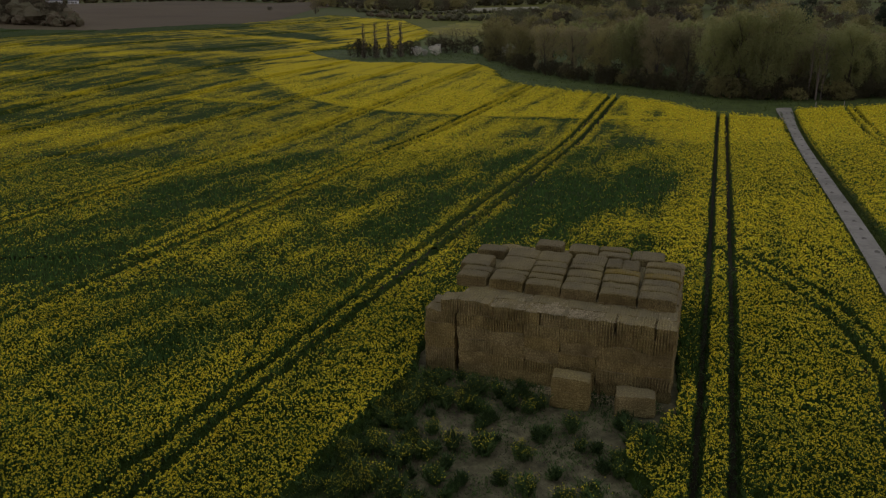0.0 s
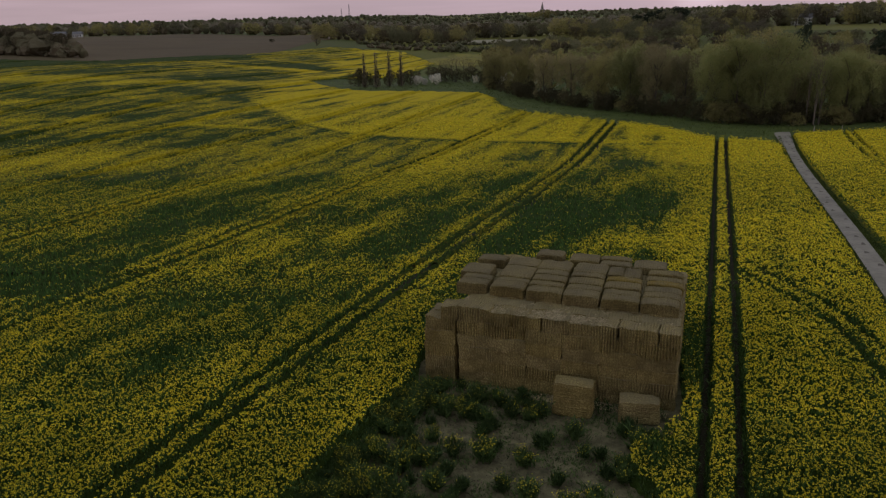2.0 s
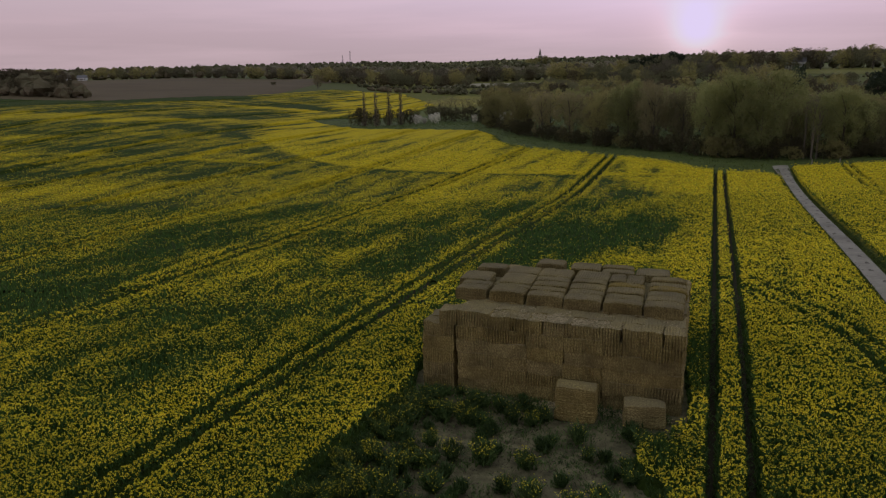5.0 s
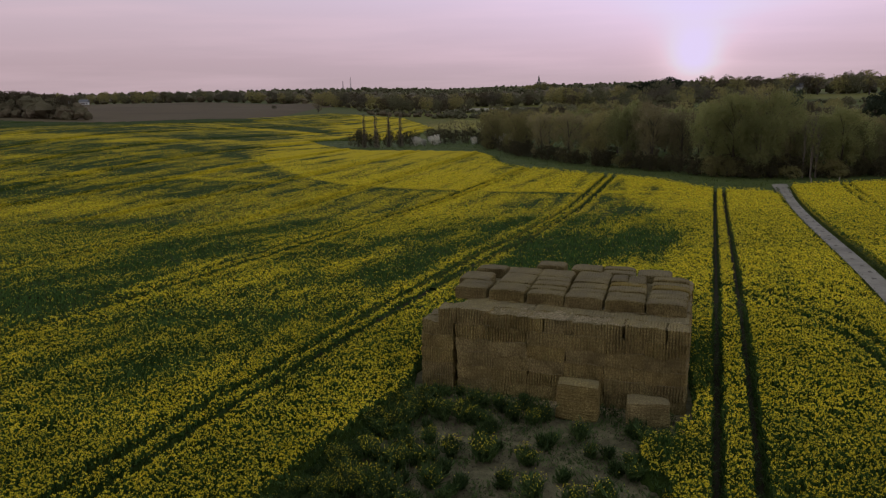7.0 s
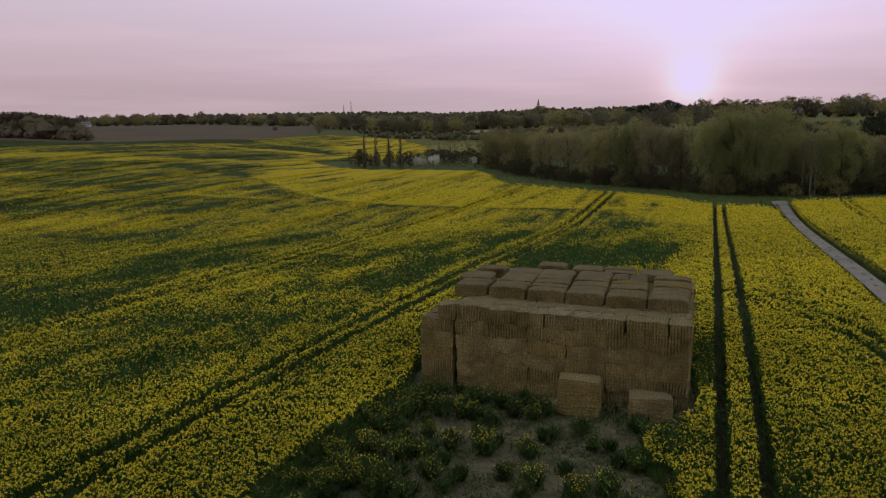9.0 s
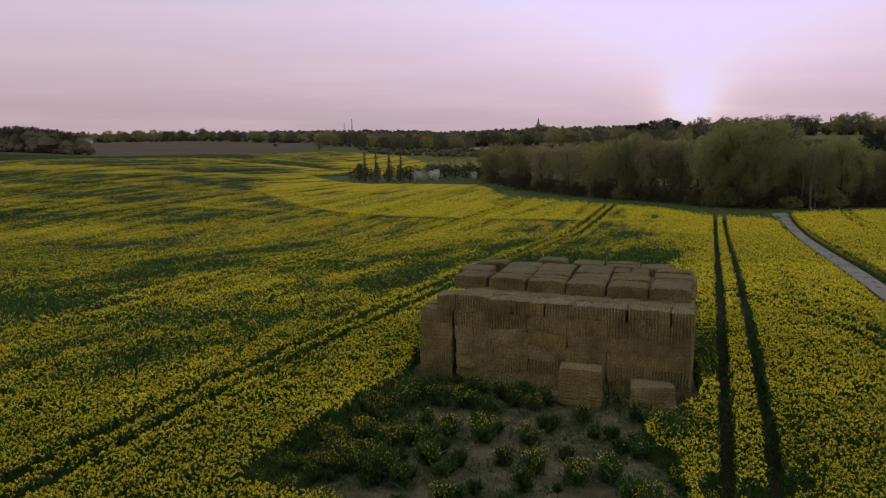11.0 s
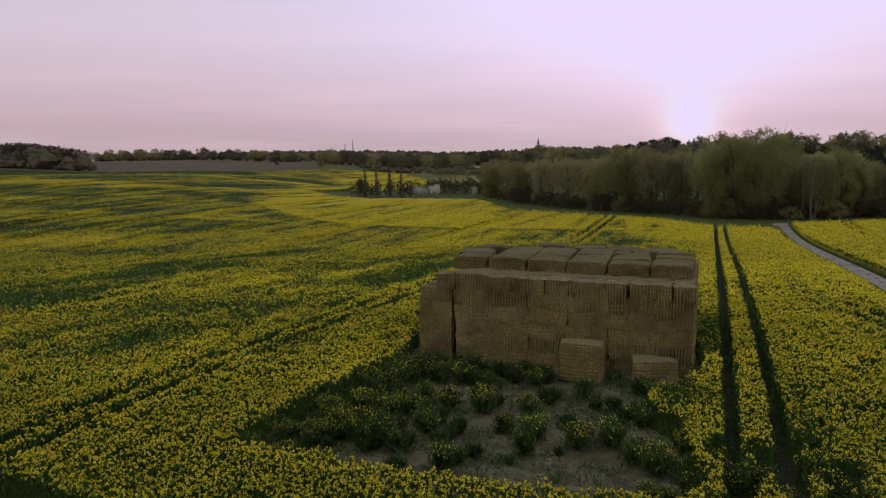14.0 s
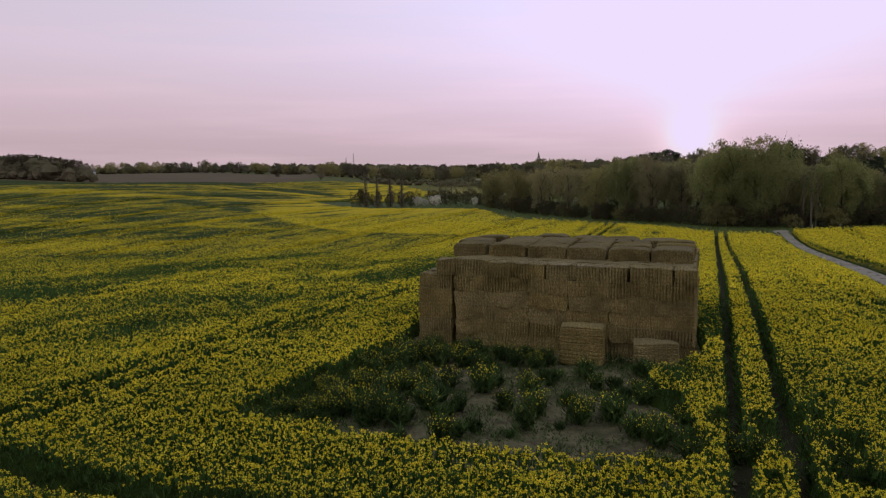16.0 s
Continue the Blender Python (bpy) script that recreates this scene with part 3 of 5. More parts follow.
# open fields beyond the wood
for name, label, ring, material in (("meadow", "green grazing meadow on the far slope", [(225, 600), (330, 530), (430, 540), (420, 610), (250, 640)], M_MEADOW),
                                    ("meadow", "small green meadow behind the conifers", [(195, 400), (260, 395), (270, 450), (205, 452)], M_MEADOW),
                                    ("meadow", "small green meadow among the far woods", [(140, 640), (200, 630), (205, 690), (150, 695)], M_MEADOW),
                                    ("young_crop", "yellowing young crop between the hedges by the hollow", [(-26, 432), (14, 400), (40, 470), (10, 500)], M_YOUNG),
                                    ("stubble_field", "pale stubble field between far hedges", [(-10, 615), (70, 605), (75, 655), (0, 662)], M_PALE)):
    V, F = drape(np.arange(-70, 440, 5.0), np.arange(390, 700, 5.0), 0.10, lambda x, y: inside(x, y, ring))
    tagged(part_np(name, V, F, material, smooth=True), label, "field", kind="structure")


def strip(u0, u1, y0, y1, step, lift, bulge=0.0, flare=0.0):
    ys = np.arange(y0, y1 + step, step)
    us = np.linspace(u0, u1, 7)
    U, Y = np.meshgrid(us, ys)
    # the track widens where it meets the wood
    U = U + flare * (ease((Y - 140) / 24) * np.where(U < (u0 + u1) / 2, -1.0, 0.5)) * np.abs(2 * (U - u0) / (u1 - u0) - 1)
    X = U + 13.73 + SLANT * (Y - 32.5)
    crown = bulge * (1 - (2 * (U - u0) / (u1 - u0) - 1) ** 2)
    V = np.c_[X.ravel(), Y.ravel(), (terrain(X, Y) + lift + crown).ravel()]
    i = (np.arange(len(ys) - 1)[:, None] * 7 + np.arange(6)[None, :]).ravel()
    return V, np.c_[i, i + 1, i + 8, i + 7]


V, F = strip(ROAD_IN - 1.1, VERGE_OUT + 0.2, -80, 162, 1.2, -0.25, 0.72)
tagged(part_np("road_bank", V, F, M_GRASS, smooth=True), "low grassy bank that carries the farm track", "grass bank", kind="structure")
V, F = strip(ROAD_IN, ROAD_OUT, -80, 164, 1.2, ROAD_RISE, 0.03, 1.0)
tagged(part_np("road", V, F, M_ROAD, smooth=True), "pale worn concrete farm track with dark worn patches", "farm track", kind="structure")
V, F = strip(ROAD_OUT - 0.1, VERGE_OUT + 0.4, -80, 160, 1.2, 0.02, 0.12)
tagged(part_np("verge", V, F, M_GRASS, smooth=True), "narrow dark grass verge beside the farm track", "grass verge", kind="structure")

# dark worn patches along the middle of the track
rng = np.random.default_rng(5)
for y in np.arange(40, 158, 4.2):
    yy = y + rng.uniform(-1.2, 1.2)
    u = ROAD_IN + rng.uniform(0.7, 1.5)
    bm = bmesh.new()
    bmesh.ops.create_circle(bm, cap_ends=True, segments=9, radius=1.0)
    for v in bm.verts:
        v.co.x *= rng.uniform(0.14, 0.30)
        v.co.y *= rng.uniform(0.3, 0.75)
    top = bmesh.ops.extrude_face_region(bm, geom=bm.faces[:])["geom"]
    bmesh.ops.translate(bm, vec=(0, 0, 0.012), verts=[g for g in top if isinstance(g, bmesh.types.BMVert)])
    x = u + 13.73 + SLANT * (yy - 32.5)
    p = part("worn_patch", bm, M_PATCH, bpy.data.objects["road"])
    p.matrix_world = pose(x, yy, float(terrain(x, yy)) + ROAD_RISE + 0.025, 0, 0, -19)


# ---- the rape crop ----
CROP = 1.25


def crop_sheet(X, Y, share, rough, body):
    """The closed top of the crop on a grid, with the flowers that are too small to stand alone as its colour."""
    stand = standing(X, Y)
    b = bloom(X, Y)
    lumps = fbm(X * 1.3, Y * 1.3, 17, 3) - 0.5
    swell = fbm(X / 6, Y / 6, 27, 2) - 0.5
    Z = terrain(X, Y) + CROP * low_edge(X, Y) * stand * (body + rough * lumps + 0.16 * swell + 0.08 * b) - 0.05
    n, m = X.shape[1], X.shape[0]
    V = np.c_[X.ravel(), Y.ravel(), Z.ravel()]
    i = (np.arange(m - 1)[:, None] * n + np.arange(n - 1)[None, :]).ravel()
    F = np.c_[i, i + 1, i + 1 + n, i + n]
    F = F[stand.ravel()[F].max(axis=1) > 0.3]
    used, inv = np.unique(F, return_inverse=True)
    return V[used], inv.reshape(F.shape), (b * share(Y) * ease((stand - 0.72) / 0.26)).ravel()[used]


def add_sheet(name, X, Y, share, rough, parent, body=0.8):
    V, F, b = crop_sheet(X, Y, share, rough, body)
    ob = part_np(name, V, F, M_CANOPY, parent, smooth=True, kind="stuff")
    ob.data.attributes.new("bloom", "FLOAT", "POINT").data.foreach_set("value", b.astype(np.float32))
    return ob


crop = tagged(new("rapeseed_field"), "rapeseed crop in yellow flower with dark wheel tracks", "rapeseed crop", kind="stuff")


def tram_lines(lo, hi, step, fine):
    """Grid lines across the field, closer together at the wheel tracks."""
    lines = [np.arange(lo, hi, step)]
    for k in range(-3, 12):
        for s in ((-0.95, 0.95) if k < 1 else (-1.15, 1.15)):
            lines.append(-27.3 * k + s + np.arange(-0.9, 0.95, fine))
    a = np.unique(np.concatenate(lines).round(3))
    a = a[(a >= lo) & (a <= hi)]
    return a[np.r_[True, np.diff(a) > fine * 0.45]]


def follow_tracks(U, Y):
    """Bends the grid lines along the wandering wheel tracks."""
    ks = list(range(11, -4, -1))
    nominal = [-27.3 * k for k in ks]
    out = U.copy()
    for i, y in enumerate(Y[:, 0]):
        shift = [float(tram_middle(k, y)) + 27.3 * k for k in ks]
        out[i] += np.interp(U[i], np.repeat(nominal, 2) + np.tile((-2.5, 2.5), len(ks)), np.repeat(shift, 2))
    return out


X, Y = np.meshgrid(np.arange(-46, 50, 0.24), np.arange(13, 66, 0.24))
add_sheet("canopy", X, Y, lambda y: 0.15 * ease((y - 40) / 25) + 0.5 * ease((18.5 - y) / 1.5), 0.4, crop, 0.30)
U, Y = np.meshgrid(tram_lines(-205, 62, 1.1, 0.26), np.arange(65.8, 191, 0.8))
U = follow_tracks(U, Y)
add_sheet("canopy", U + 13.73 + SLANT * (Y - 32.5), Y, lambda y: 0.28 + 0.64 * ease((y - 66) / 90), 0.5, crop, 0.45 + 0.3 * ease((Y - 66) / 110))
U, Y = np.meshgrid(tram_lines(-520, 60, 1.4, 0.45), np.arange(190.6, 545, 2.8))
U = follow_tracks(U, Y)
add_sheet("canopy", U + 13.73 + SLANT * (Y - 32.5), Y, lambda y: 0.95 + 0 * y, 0.45, crop, 0.75)
X, Y = np.meshgrid(np.arange(-420, 160, 4.0), np.arange(-90, 13.5, 2.5))
add_sheet("canopy", X, Y, lambda y: 0.5 + 0 * y, 0.3, crop)
X, Y = np.meshgrid(np.r_[np.arange(-420, -45, 4.0)], np.arange(12.8, 66.5, 2.5))
add_sheet("canopy", X, Y, lambda y: 0.5 + 0 * y, 0.3, crop)
X, Y = np.meshgrid(np.r_[np.arange(49.5, 160, 4.0)], np.arange(12.8, 66.5, 2.5))
add_sheet("canopy", X, Y, lambda y: 0.5 + 0 * y, 0.3, crop)


def strew(rng, V0, F0, P, scale, flat=0.0, lean=0.35):
    """Many copies of a small form, turned and scaled, as one pair of arrays."""
    n, k = len(P), len(V0)
    a = rng.uniform(0, 2 * np.pi, n)
    tilt, way = rng.normal(0, lean, n), rng.uniform(0, 2 * np.pi, n)
    c, s = np.cos(a)[:, None], np.sin(a)[:, None]
    x, y, z = V0[:, 0][None], V0[:, 1][None], V0[:, 2][None]
    X, Y, Z = x * c - y * s, x * s + y * c, np.repeat(z, n, 0)
    # lean over
    X = X + Z * (np.tan(np.clip(tilt, -1, 1)) * np.cos(way))[:, None]
    Y = Y + Z * (np.tan(np.clip(tilt, -1, 1)) * np.sin(way))[:, None]
    sc = np.asarray(scale).reshape(-1, 1)
    V = np.stack([X * sc, Y * sc, Z * sc], -1) + P[:, None, :]
    F = F0[None] + (np.arange(n) * k)[:, None, None]
    return V.reshape(-1, 3), F.reshape(-1, F0.shape[1])


# a flower head: an uneven pointed cluster; a shoot: two narrow leaves
HEAD_V = np.array([(0.5, 0.1, 0.2), (-0.2, 0.55, 0.35), (-0.5, -0.15, 0.1), (0.1, -0.5, 0.3), (0.05, 0.0, 1.0), (0, 0, -0.35)])
HEAD_F = np.array([(0, 1, 4), (1, 2, 4), (2, 3, 4), (3, 0, 4), (1, 0, 5), (2, 1, 5), (3, 2, 5), (0, 3, 5)])
LOW_V, LOW_F = np.array([(0.60, 0.10, 0.0), (-0.32, 0.54, 0.10), (-0.26, -0.56, 0.05), (0.04, 0.0, 0.85)]), np.array([(0, 1, 3), (1, 2, 3), (2, 0, 3)])
SHOOT_V = np.array([(0.0, -0.12, 0.0), (0.10, 0.0, 0.45), (0.0, 0.12, 0.05), (0.42, 0.05, 0.85), (0.0, 0.1, 0.0), (-0.12, 0.0, 0.5), (0.0, -0.1, 0.05), (-0.3, -0.1, 1.0)])
SHOOT_F = np.array([(0, 2, 3), (0, 3, 1), (4, 6, 7), (4, 7, 5)])


def sample_crop(rng, y0, y1, density, half=0.64, margin=6.0):
    """Places in the standing crop."""
    n = int((y1 - y0) * (half * (y0 + y1) + 2 * margin) * density)
    y = np.sqrt(rng.uniform((y0 + 8) ** 2, (y1 + 8) ** 2, n)) - 8
    x = rng.uniform(-1, 1, n) * (half * y + margin)
    stand = standing(x, y)
    keep = stand > 0.35 + 0.49 * ease((y - 50) / 33)
    return x[keep], y[keep], stand[keep]


rng = np.random.default_rng(11)
# plants by distance: how many to the square metre, leaf and flower sizes, shoots and flower heads on each
for y0, y1, density, leaf, head, shoots, heads in ((17.5, 34, 62, 0.30, 0.052, 2, 5), (34, 54, 44, 0.42, 0.062, 1, 4), (54, 82, 24, 0.42, 0.090, 1, 3), (82, 125, 13.0, 0.52, 0.122, 1, 2), (125, 240, 3.4, 0.7, 0.17, 1, 2)):
    x, y, stand = sample_crop(rng, y0, y1, density)
    n = len(x)
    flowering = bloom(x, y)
    lump = fbm(x * 1.3, y * 1.3, 17, 3) - 0.5
    clump = np.clip(1.0 + 1.1 * (fbm(x * 1.6, y * 1.6, 71, 2) - 0.5), 0.4, 1.5) * (1 - 0.96 * ease((y - 150) / 88))
    fresh = rng.uniform(0, 1, n)
    tall = CROP * low_edge(x, y) * (0.25 + 0.75 * ease(stand)) * (0.86 + 0.45 * lump + 0.14 * (fbm(x / 6, y / 6, 27, 2) - 0.5) + rng.uniform(-0.13, 0.13, n) + 0.10 * flowering)
    base = terrain(x, y)
    for q in range(shoots):
        size = leaf * rng.uniform(0.75, 1.15, n)
        P = np.c_[x + rng.normal(0, 0.05, n), y + rng.normal(0, 0.05, n), base + tall - size * 0.92]
        if y0 > 50:
            P, size = P[::2 if y0 < 100 else 4], size[::2 if y0 < 100 else 4] * 1.1
        V, F = strew(rng, SHOOT_V * np.array([0.7, 0.9, 1.0]), SHOOT_F, P, size, lean=0.16)
        part_np("leafy_shoots", V, F, M_STEM, crop, "dark green leaves and stems", kind="stuff")
    for q in range(heads):
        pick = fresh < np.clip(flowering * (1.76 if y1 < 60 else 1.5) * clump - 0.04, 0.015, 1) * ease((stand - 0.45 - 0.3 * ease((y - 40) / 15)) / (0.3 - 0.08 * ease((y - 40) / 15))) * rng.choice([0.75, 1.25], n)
        m = int(pick.sum())
        spread = head * 0.55
        P = np.c_[x[pick] + rng.normal(0, spread, m), y[pick] + rng.normal(0, spread, m), (base + tall)[pick] + rng.uniform(-1.1, 0.6, m) * head]
        V, F = strew(rng, LOW_V, LOW_F, P, head * rng.uniform(0.6, 1.25, m) * (0.6 + 0.5 * flowering[pick]))
        part_np("flower_heads", V, F, M_FLOWER, crop, "bright yellow flower heads", kind="stuff")

# leaves on the open flanks of the crop, along the clearing and the nearest wheel tracks
n = 170000
x, y = rng.uniform(-17, 20, n), rng.uniform(16, 54, n)
stand = standing(x, y)
keep = (stand > 0.05) & (stand < 0.97)
x, y, stand = x[keep], y[keep], stand[keep]
z = terrain(x, y) + rng.uniform(0.0, 0.75, len(x)) * CROP * np.minimum(1, stand * 1.2)
V, F = strew(rng, SHOOT_V, SHOOT_F, np.c_[x, y, z], 0.26 * rng.uniform(0.6, 1.3, len(x)), lean=0.6)
part_np("leafy_shoots", V, F, M_BUSH, crop, "dark green leaves and stems", kind="stuff")

# weeds in the nearest wheel tracks
n = 1800
y = rng.uniform(17, 60, n)
x = 13.73 + SLANT * (y - 32.5) + rng.choice([-0.95, 0.95], n) + rng.normal(0, 0.3, n)
V, F = strew(rng, SHOOT_V, SHOOT_F, np.c_[x, y, terrain(x, y)], rng.uniform(0.06, 0.2, n), lean=0.7)
tagged(part_np("track_weeds", V, F, M_BUSH), "low weeds in the wheel tracks", "weeds", kind="stuff")

# grass on the verge and the margin
n = 15000
y = np.sqrt(rng.uniform(35 ** 2, 160 ** 2, n))
u = np.where(rng.uniform(0, 1, n) < 0.75, rng.uniform(ROAD_OUT, VERGE_OUT + 0.2, n), rng.uniform(ROAD_IN - 0.45, ROAD_IN + 0.05, n))
x = u + 13.73 + SLANT * (y - 32.5)
V, F = strew(rng, SHOOT_V, SHOOT_F, np.c_[x, y, terrain(x, y) + np.where(u < ROAD_IN + 0.1, 0.18, 0.25 * ease((VERGE_OUT - u) / 1.2))], rng.uniform(0.2, 0.5, n), lean=0.4)
verge_grass = part_np("verge_grass", V, F, M_BLADE)
tagged(verge_grass, "tufted green grass along the farm track", "grass", kind="stuff")
n = 30000
x, y = rng.uniform(-60, 125, n), rng.uniform(145, 330, n)
keep = ~inside(x, y, FIELD) & (y < 340 - 0.5 * x) & ((across(x, y) < ROAD_IN - 2) | (y > 165))
x, y = x[keep], y[keep]
V, F = strew(rng, SHOOT_V, SHOOT_F, np.c_[x, y, terrain(x, y)], rng.uniform(0.25, 0.6, len(x)), lean=0.5)
tagged(part_np("margin_grass", V, F, M_BLADE), "rank grass and weeds below the wood", "grass", kind="stuff")


# ---- the stack of straw bales ----
def bale_mesh(seed, L, D, H, flake=0.014, bands=0, soft=0.026, power=10, fine=4, straw=None, grid=5, lump=0.05, dome=0.0):
    """A pressed bale: rounded block of flakes, sagging a little; bands: bulges between strings on its end; dome: how far the ends of its top droop."""
    r = np.random.default_rng(seed)
    nx, ny, nz = max(8, int(round(L / FLAKE * fine))), grid if fine > 1 else 3, grid if fine > 1 else 3
    pts, faces, index = [], [], {}

    def vid(i, j, k):
        if (i, j, k) not in index:
            index[(i, j, k)] = len(pts)
            pts.append((2 * i / nx - 1, 2 * j / ny - 1, 2 * k / nz - 1))
        return index[(i, j, k)]

    for i in range(nx):
        for j in range(ny):
            faces += [(vid(i, j, 0), vid(i, j + 1, 0), vid(i + 1, j + 1, 0), vid(i + 1, j, 0)),
                      (vid(i, j, nz), vid(i + 1, j, nz), vid(i + 1, j + 1, nz), vid(i, j + 1, nz))]
        for k in range(nz):
            faces += [(vid(i, 0, k), vid(i + 1, 0, k), vid(i + 1, 0, k + 1), vid(i, 0, k + 1)),
                      (vid(i, ny, k), vid(i, ny, k + 1), vid(i + 1, ny, k + 1), vid(i + 1, ny, k))]
    for j in range(ny):
        for k in range(nz):
            faces += [(vid(0, j, k), vid(0, j, k + 1), vid(0, j + 1, k + 1), vid(0, j + 1, k)),
                      (vid(nx, j, k), vid(nx, j + 1, k), vid(nx, j + 1, k + 1), vid(nx, j, k + 1))]
    P = np.array(pts)
    if grid > 5:
        # closer together towards the edges
        P = np.sign(P) * np.abs(P) ** np.array([1.0, 0.6, 0.6])
    Q = P.copy()
    # round the edges, more at the ends
    for a, b in ((1, 2), (0, 2), (0, 1)):
        over = np.clip((np.abs(P[:, a]) ** power + np.abs(P[:, b]) ** power) - 1, 0, 1)
        Q[:, a] *= 1 - soft * over
        Q[:, b] *= 1 - soft * over
    Q *= np.array([L, D, H]) / 2
    phase = r.uniform(0, 6.28, 4)
    s = P[:, 0] * L / 2
    if bands:
        # strings bite in between the layers of a bale that stands on end
        bite = np.abs((s + 4.05) % 0.40 - 0.20) / 0.20
        flake_bite = -0.030 * np.clip(1 - bite / 0.22, 0, 1)
    finger = np.floor(s / FLAKE + 0.5).astype(int)
    depth = (flake_bite if bands else 0) + flake * (1 - 2 * np.abs(np.cos(math.pi * s / FLAKE)) ** 3 + 0.7 * r.normal(0, 1, 64)[finger + 30])
    side = np.abs(P[:, 0]) < 0.999
    Q[:, 1] += np.sign(P[:, 1]) * (np.abs(P[:, 1]) > 0.99) * depth * side
    Q[:, 2] += np.sign(P[:, 2]) * (np.abs(P[:, 2]) > 0.99) * depth * 0.35 * side
    # strings pull shallow grooves along the bale
    for c in (-0.72, -0.25, 0.25, 0.72):
        Q[:, 2] -= np.sign(P[:, 2]) * (np.abs(P[:, 2]) > 0.99) * 0.02 * np.exp(-((P[:, 1] - c) / 0.12) ** 2)
    Q[:, 2] -= dome * (np.abs(P[:, 0]) ** 5 + 0.5 * np.abs(P[:, 1]) ** 6) * (P[:, 2] > 0.5)
    Q[:, 0] += lump * np.sin(P[:, 1] * 2.1 + phase[2]) * np.sin(P[:, 2] * 1.7 + phase[3])
    Q[:, 1] += lump * np.sin(P[:, 0] * 2.6 + phase[1]) * P[:, 2]
    Q[:, 2] += lump * 0.8 * np.sin(P[:, 0] * 2.2 + phase[0]) * (P[:, 2] > 0) * 0.8
    Q[:, 2] += H / 2
    Q += r.normal(0, 0.008, Q.shape)
    Q += 0.6 * lump * np.c_[np.sin(Q[:, 2] * 7 + phase[1]) * np.sin(Q[:, 1] * 5), np.sin(Q[:, 0] * 5.1 + phase[0]) * np.sin(Q[:, 2] * 6.3 + phase[2]), np.sin(Q[:, 0] * 4.3 + phase[3]) * np.sin(Q[:, 1] * 4)]
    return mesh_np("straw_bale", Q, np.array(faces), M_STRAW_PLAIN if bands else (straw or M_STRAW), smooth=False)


BALE_L, BALE_D, BALE_H = 2.16, 1.2, 0.84
flat_bales = [bale_mesh(40 + i, BALE_L + 0.05, BALE_D, BALE_H + 0.05, (0.009, 0.006, 0.008)[i], straw=M_STRAW_FAINT) for i in range(3)]
smooth_bales = [bale_mesh(45 + i, BALE_L + 0.05, BALE_D, BALE_H + 0.05, (0.003, 0.005, 0.004, 0.006)[i], straw=M_STRAW_SMOOTH) for i in range(4)]
back_bales = [bale_mesh(70 + i, BALE_L + 0.05, BALE_D, BALE_H + 0.05, 0.008, fine=1) for i in range(4)]
ribbed_bales = [bale_mesh(50 + i, BALE_L + 0.05, BALE_D, BALE_H + 0.04, 0.026) for i in range(3)]
edge_bales = [bale_mesh(60 + i, BALE_L + 0.02, 0.86, 0.92, 0.004, 0, 0.032, 12, fine=2, straw=M_STRAW_TOP, grid=9, lump=0.024, dome=0.10) for i in range(5)]
gold_bale = bale_mesh(67, BALE_L + 0.02, 0.86, 0.92, 0.004, 0, 0.032, 12, fine=2, straw=M_STRAW_GOLD, grid=9, lump=0.024, dome=0.10)

# the front face runs from its west foot eastwards; local x along it, local y into the stack
STACK = Matrix.Translation((0.15, 41.32, 0)) @ Matrix.Rotation(-math.atan(0.35), 4, "Z")
rng = np.random.default_rng(21)


def put_bale(mesh, x, y, z, turn=0.0, tip=0.0, roll=0.0, label="", group="stacked straw bales"):
    ob = new("straw_bale", mesh)
    ob.matrix_world = STACK @ pose(x, y, z, roll, tip, turn)
    return tagged(ob, label or "weathered brown straw bale in a large stack", "straw bale", group)


ROWS_IN = 9


def settle(x):
    """How far the stack has sunk together, more towards its east end."""
    return 0.985 - 0.0036 * max(0.0, x)


# how the bales of each column are pressed from the ground up: r ribbed, f faintly ribbed, s smooth
FACE = {-1: "fffsf", 0: "ssfsr", 1: "ffssr", 2: "frssf", 3: "frssf", 4: "rfssr", 5: "frssr"}
for layer in range(6):
    z = layer * BALE_H + (0.02 if layer else 0.0)
    for col in range(-1, 6):
        for row in range(ROWS_IN):
            outer = row in (0, ROWS_IN - 1) or col in (-1, 5) or layer == 5
            outer = outer or (col == 0 and row > 0)
            if not outer or (col == -1 and (layer == 5 or row > 1)) or (layer == 5 and row == 0):
                continue
            jut = rng.normal(0, 0.05)
            x = 0.24 + (col + 0.5) * BALE_L + rng.normal(0, 0.02)
            if col == -1:
                x = -0.97 + 0.02 * layer
            elif col == 0:
                # the lower bales stand off from the end column and leave a dark cleft
                x += 0.10 * (1 - ease((layer - 2.4) / 1.2))
            kind = {"r": ribbed_bales, "f": flat_bales, "s": smooth_bales}[FACE[col][layer]] if row == 0 else back_bales
            ob = put_bale(kind[int(rng.integers(len(kind)))], x, 0.6 + row * 1.2 + jut, z * settle(x), rng.normal(0, 0.8) + (180 if rng.uniform() < 0.5 else 0))
            if col == -1:
                ob.scale = (0.91, 1, 1)

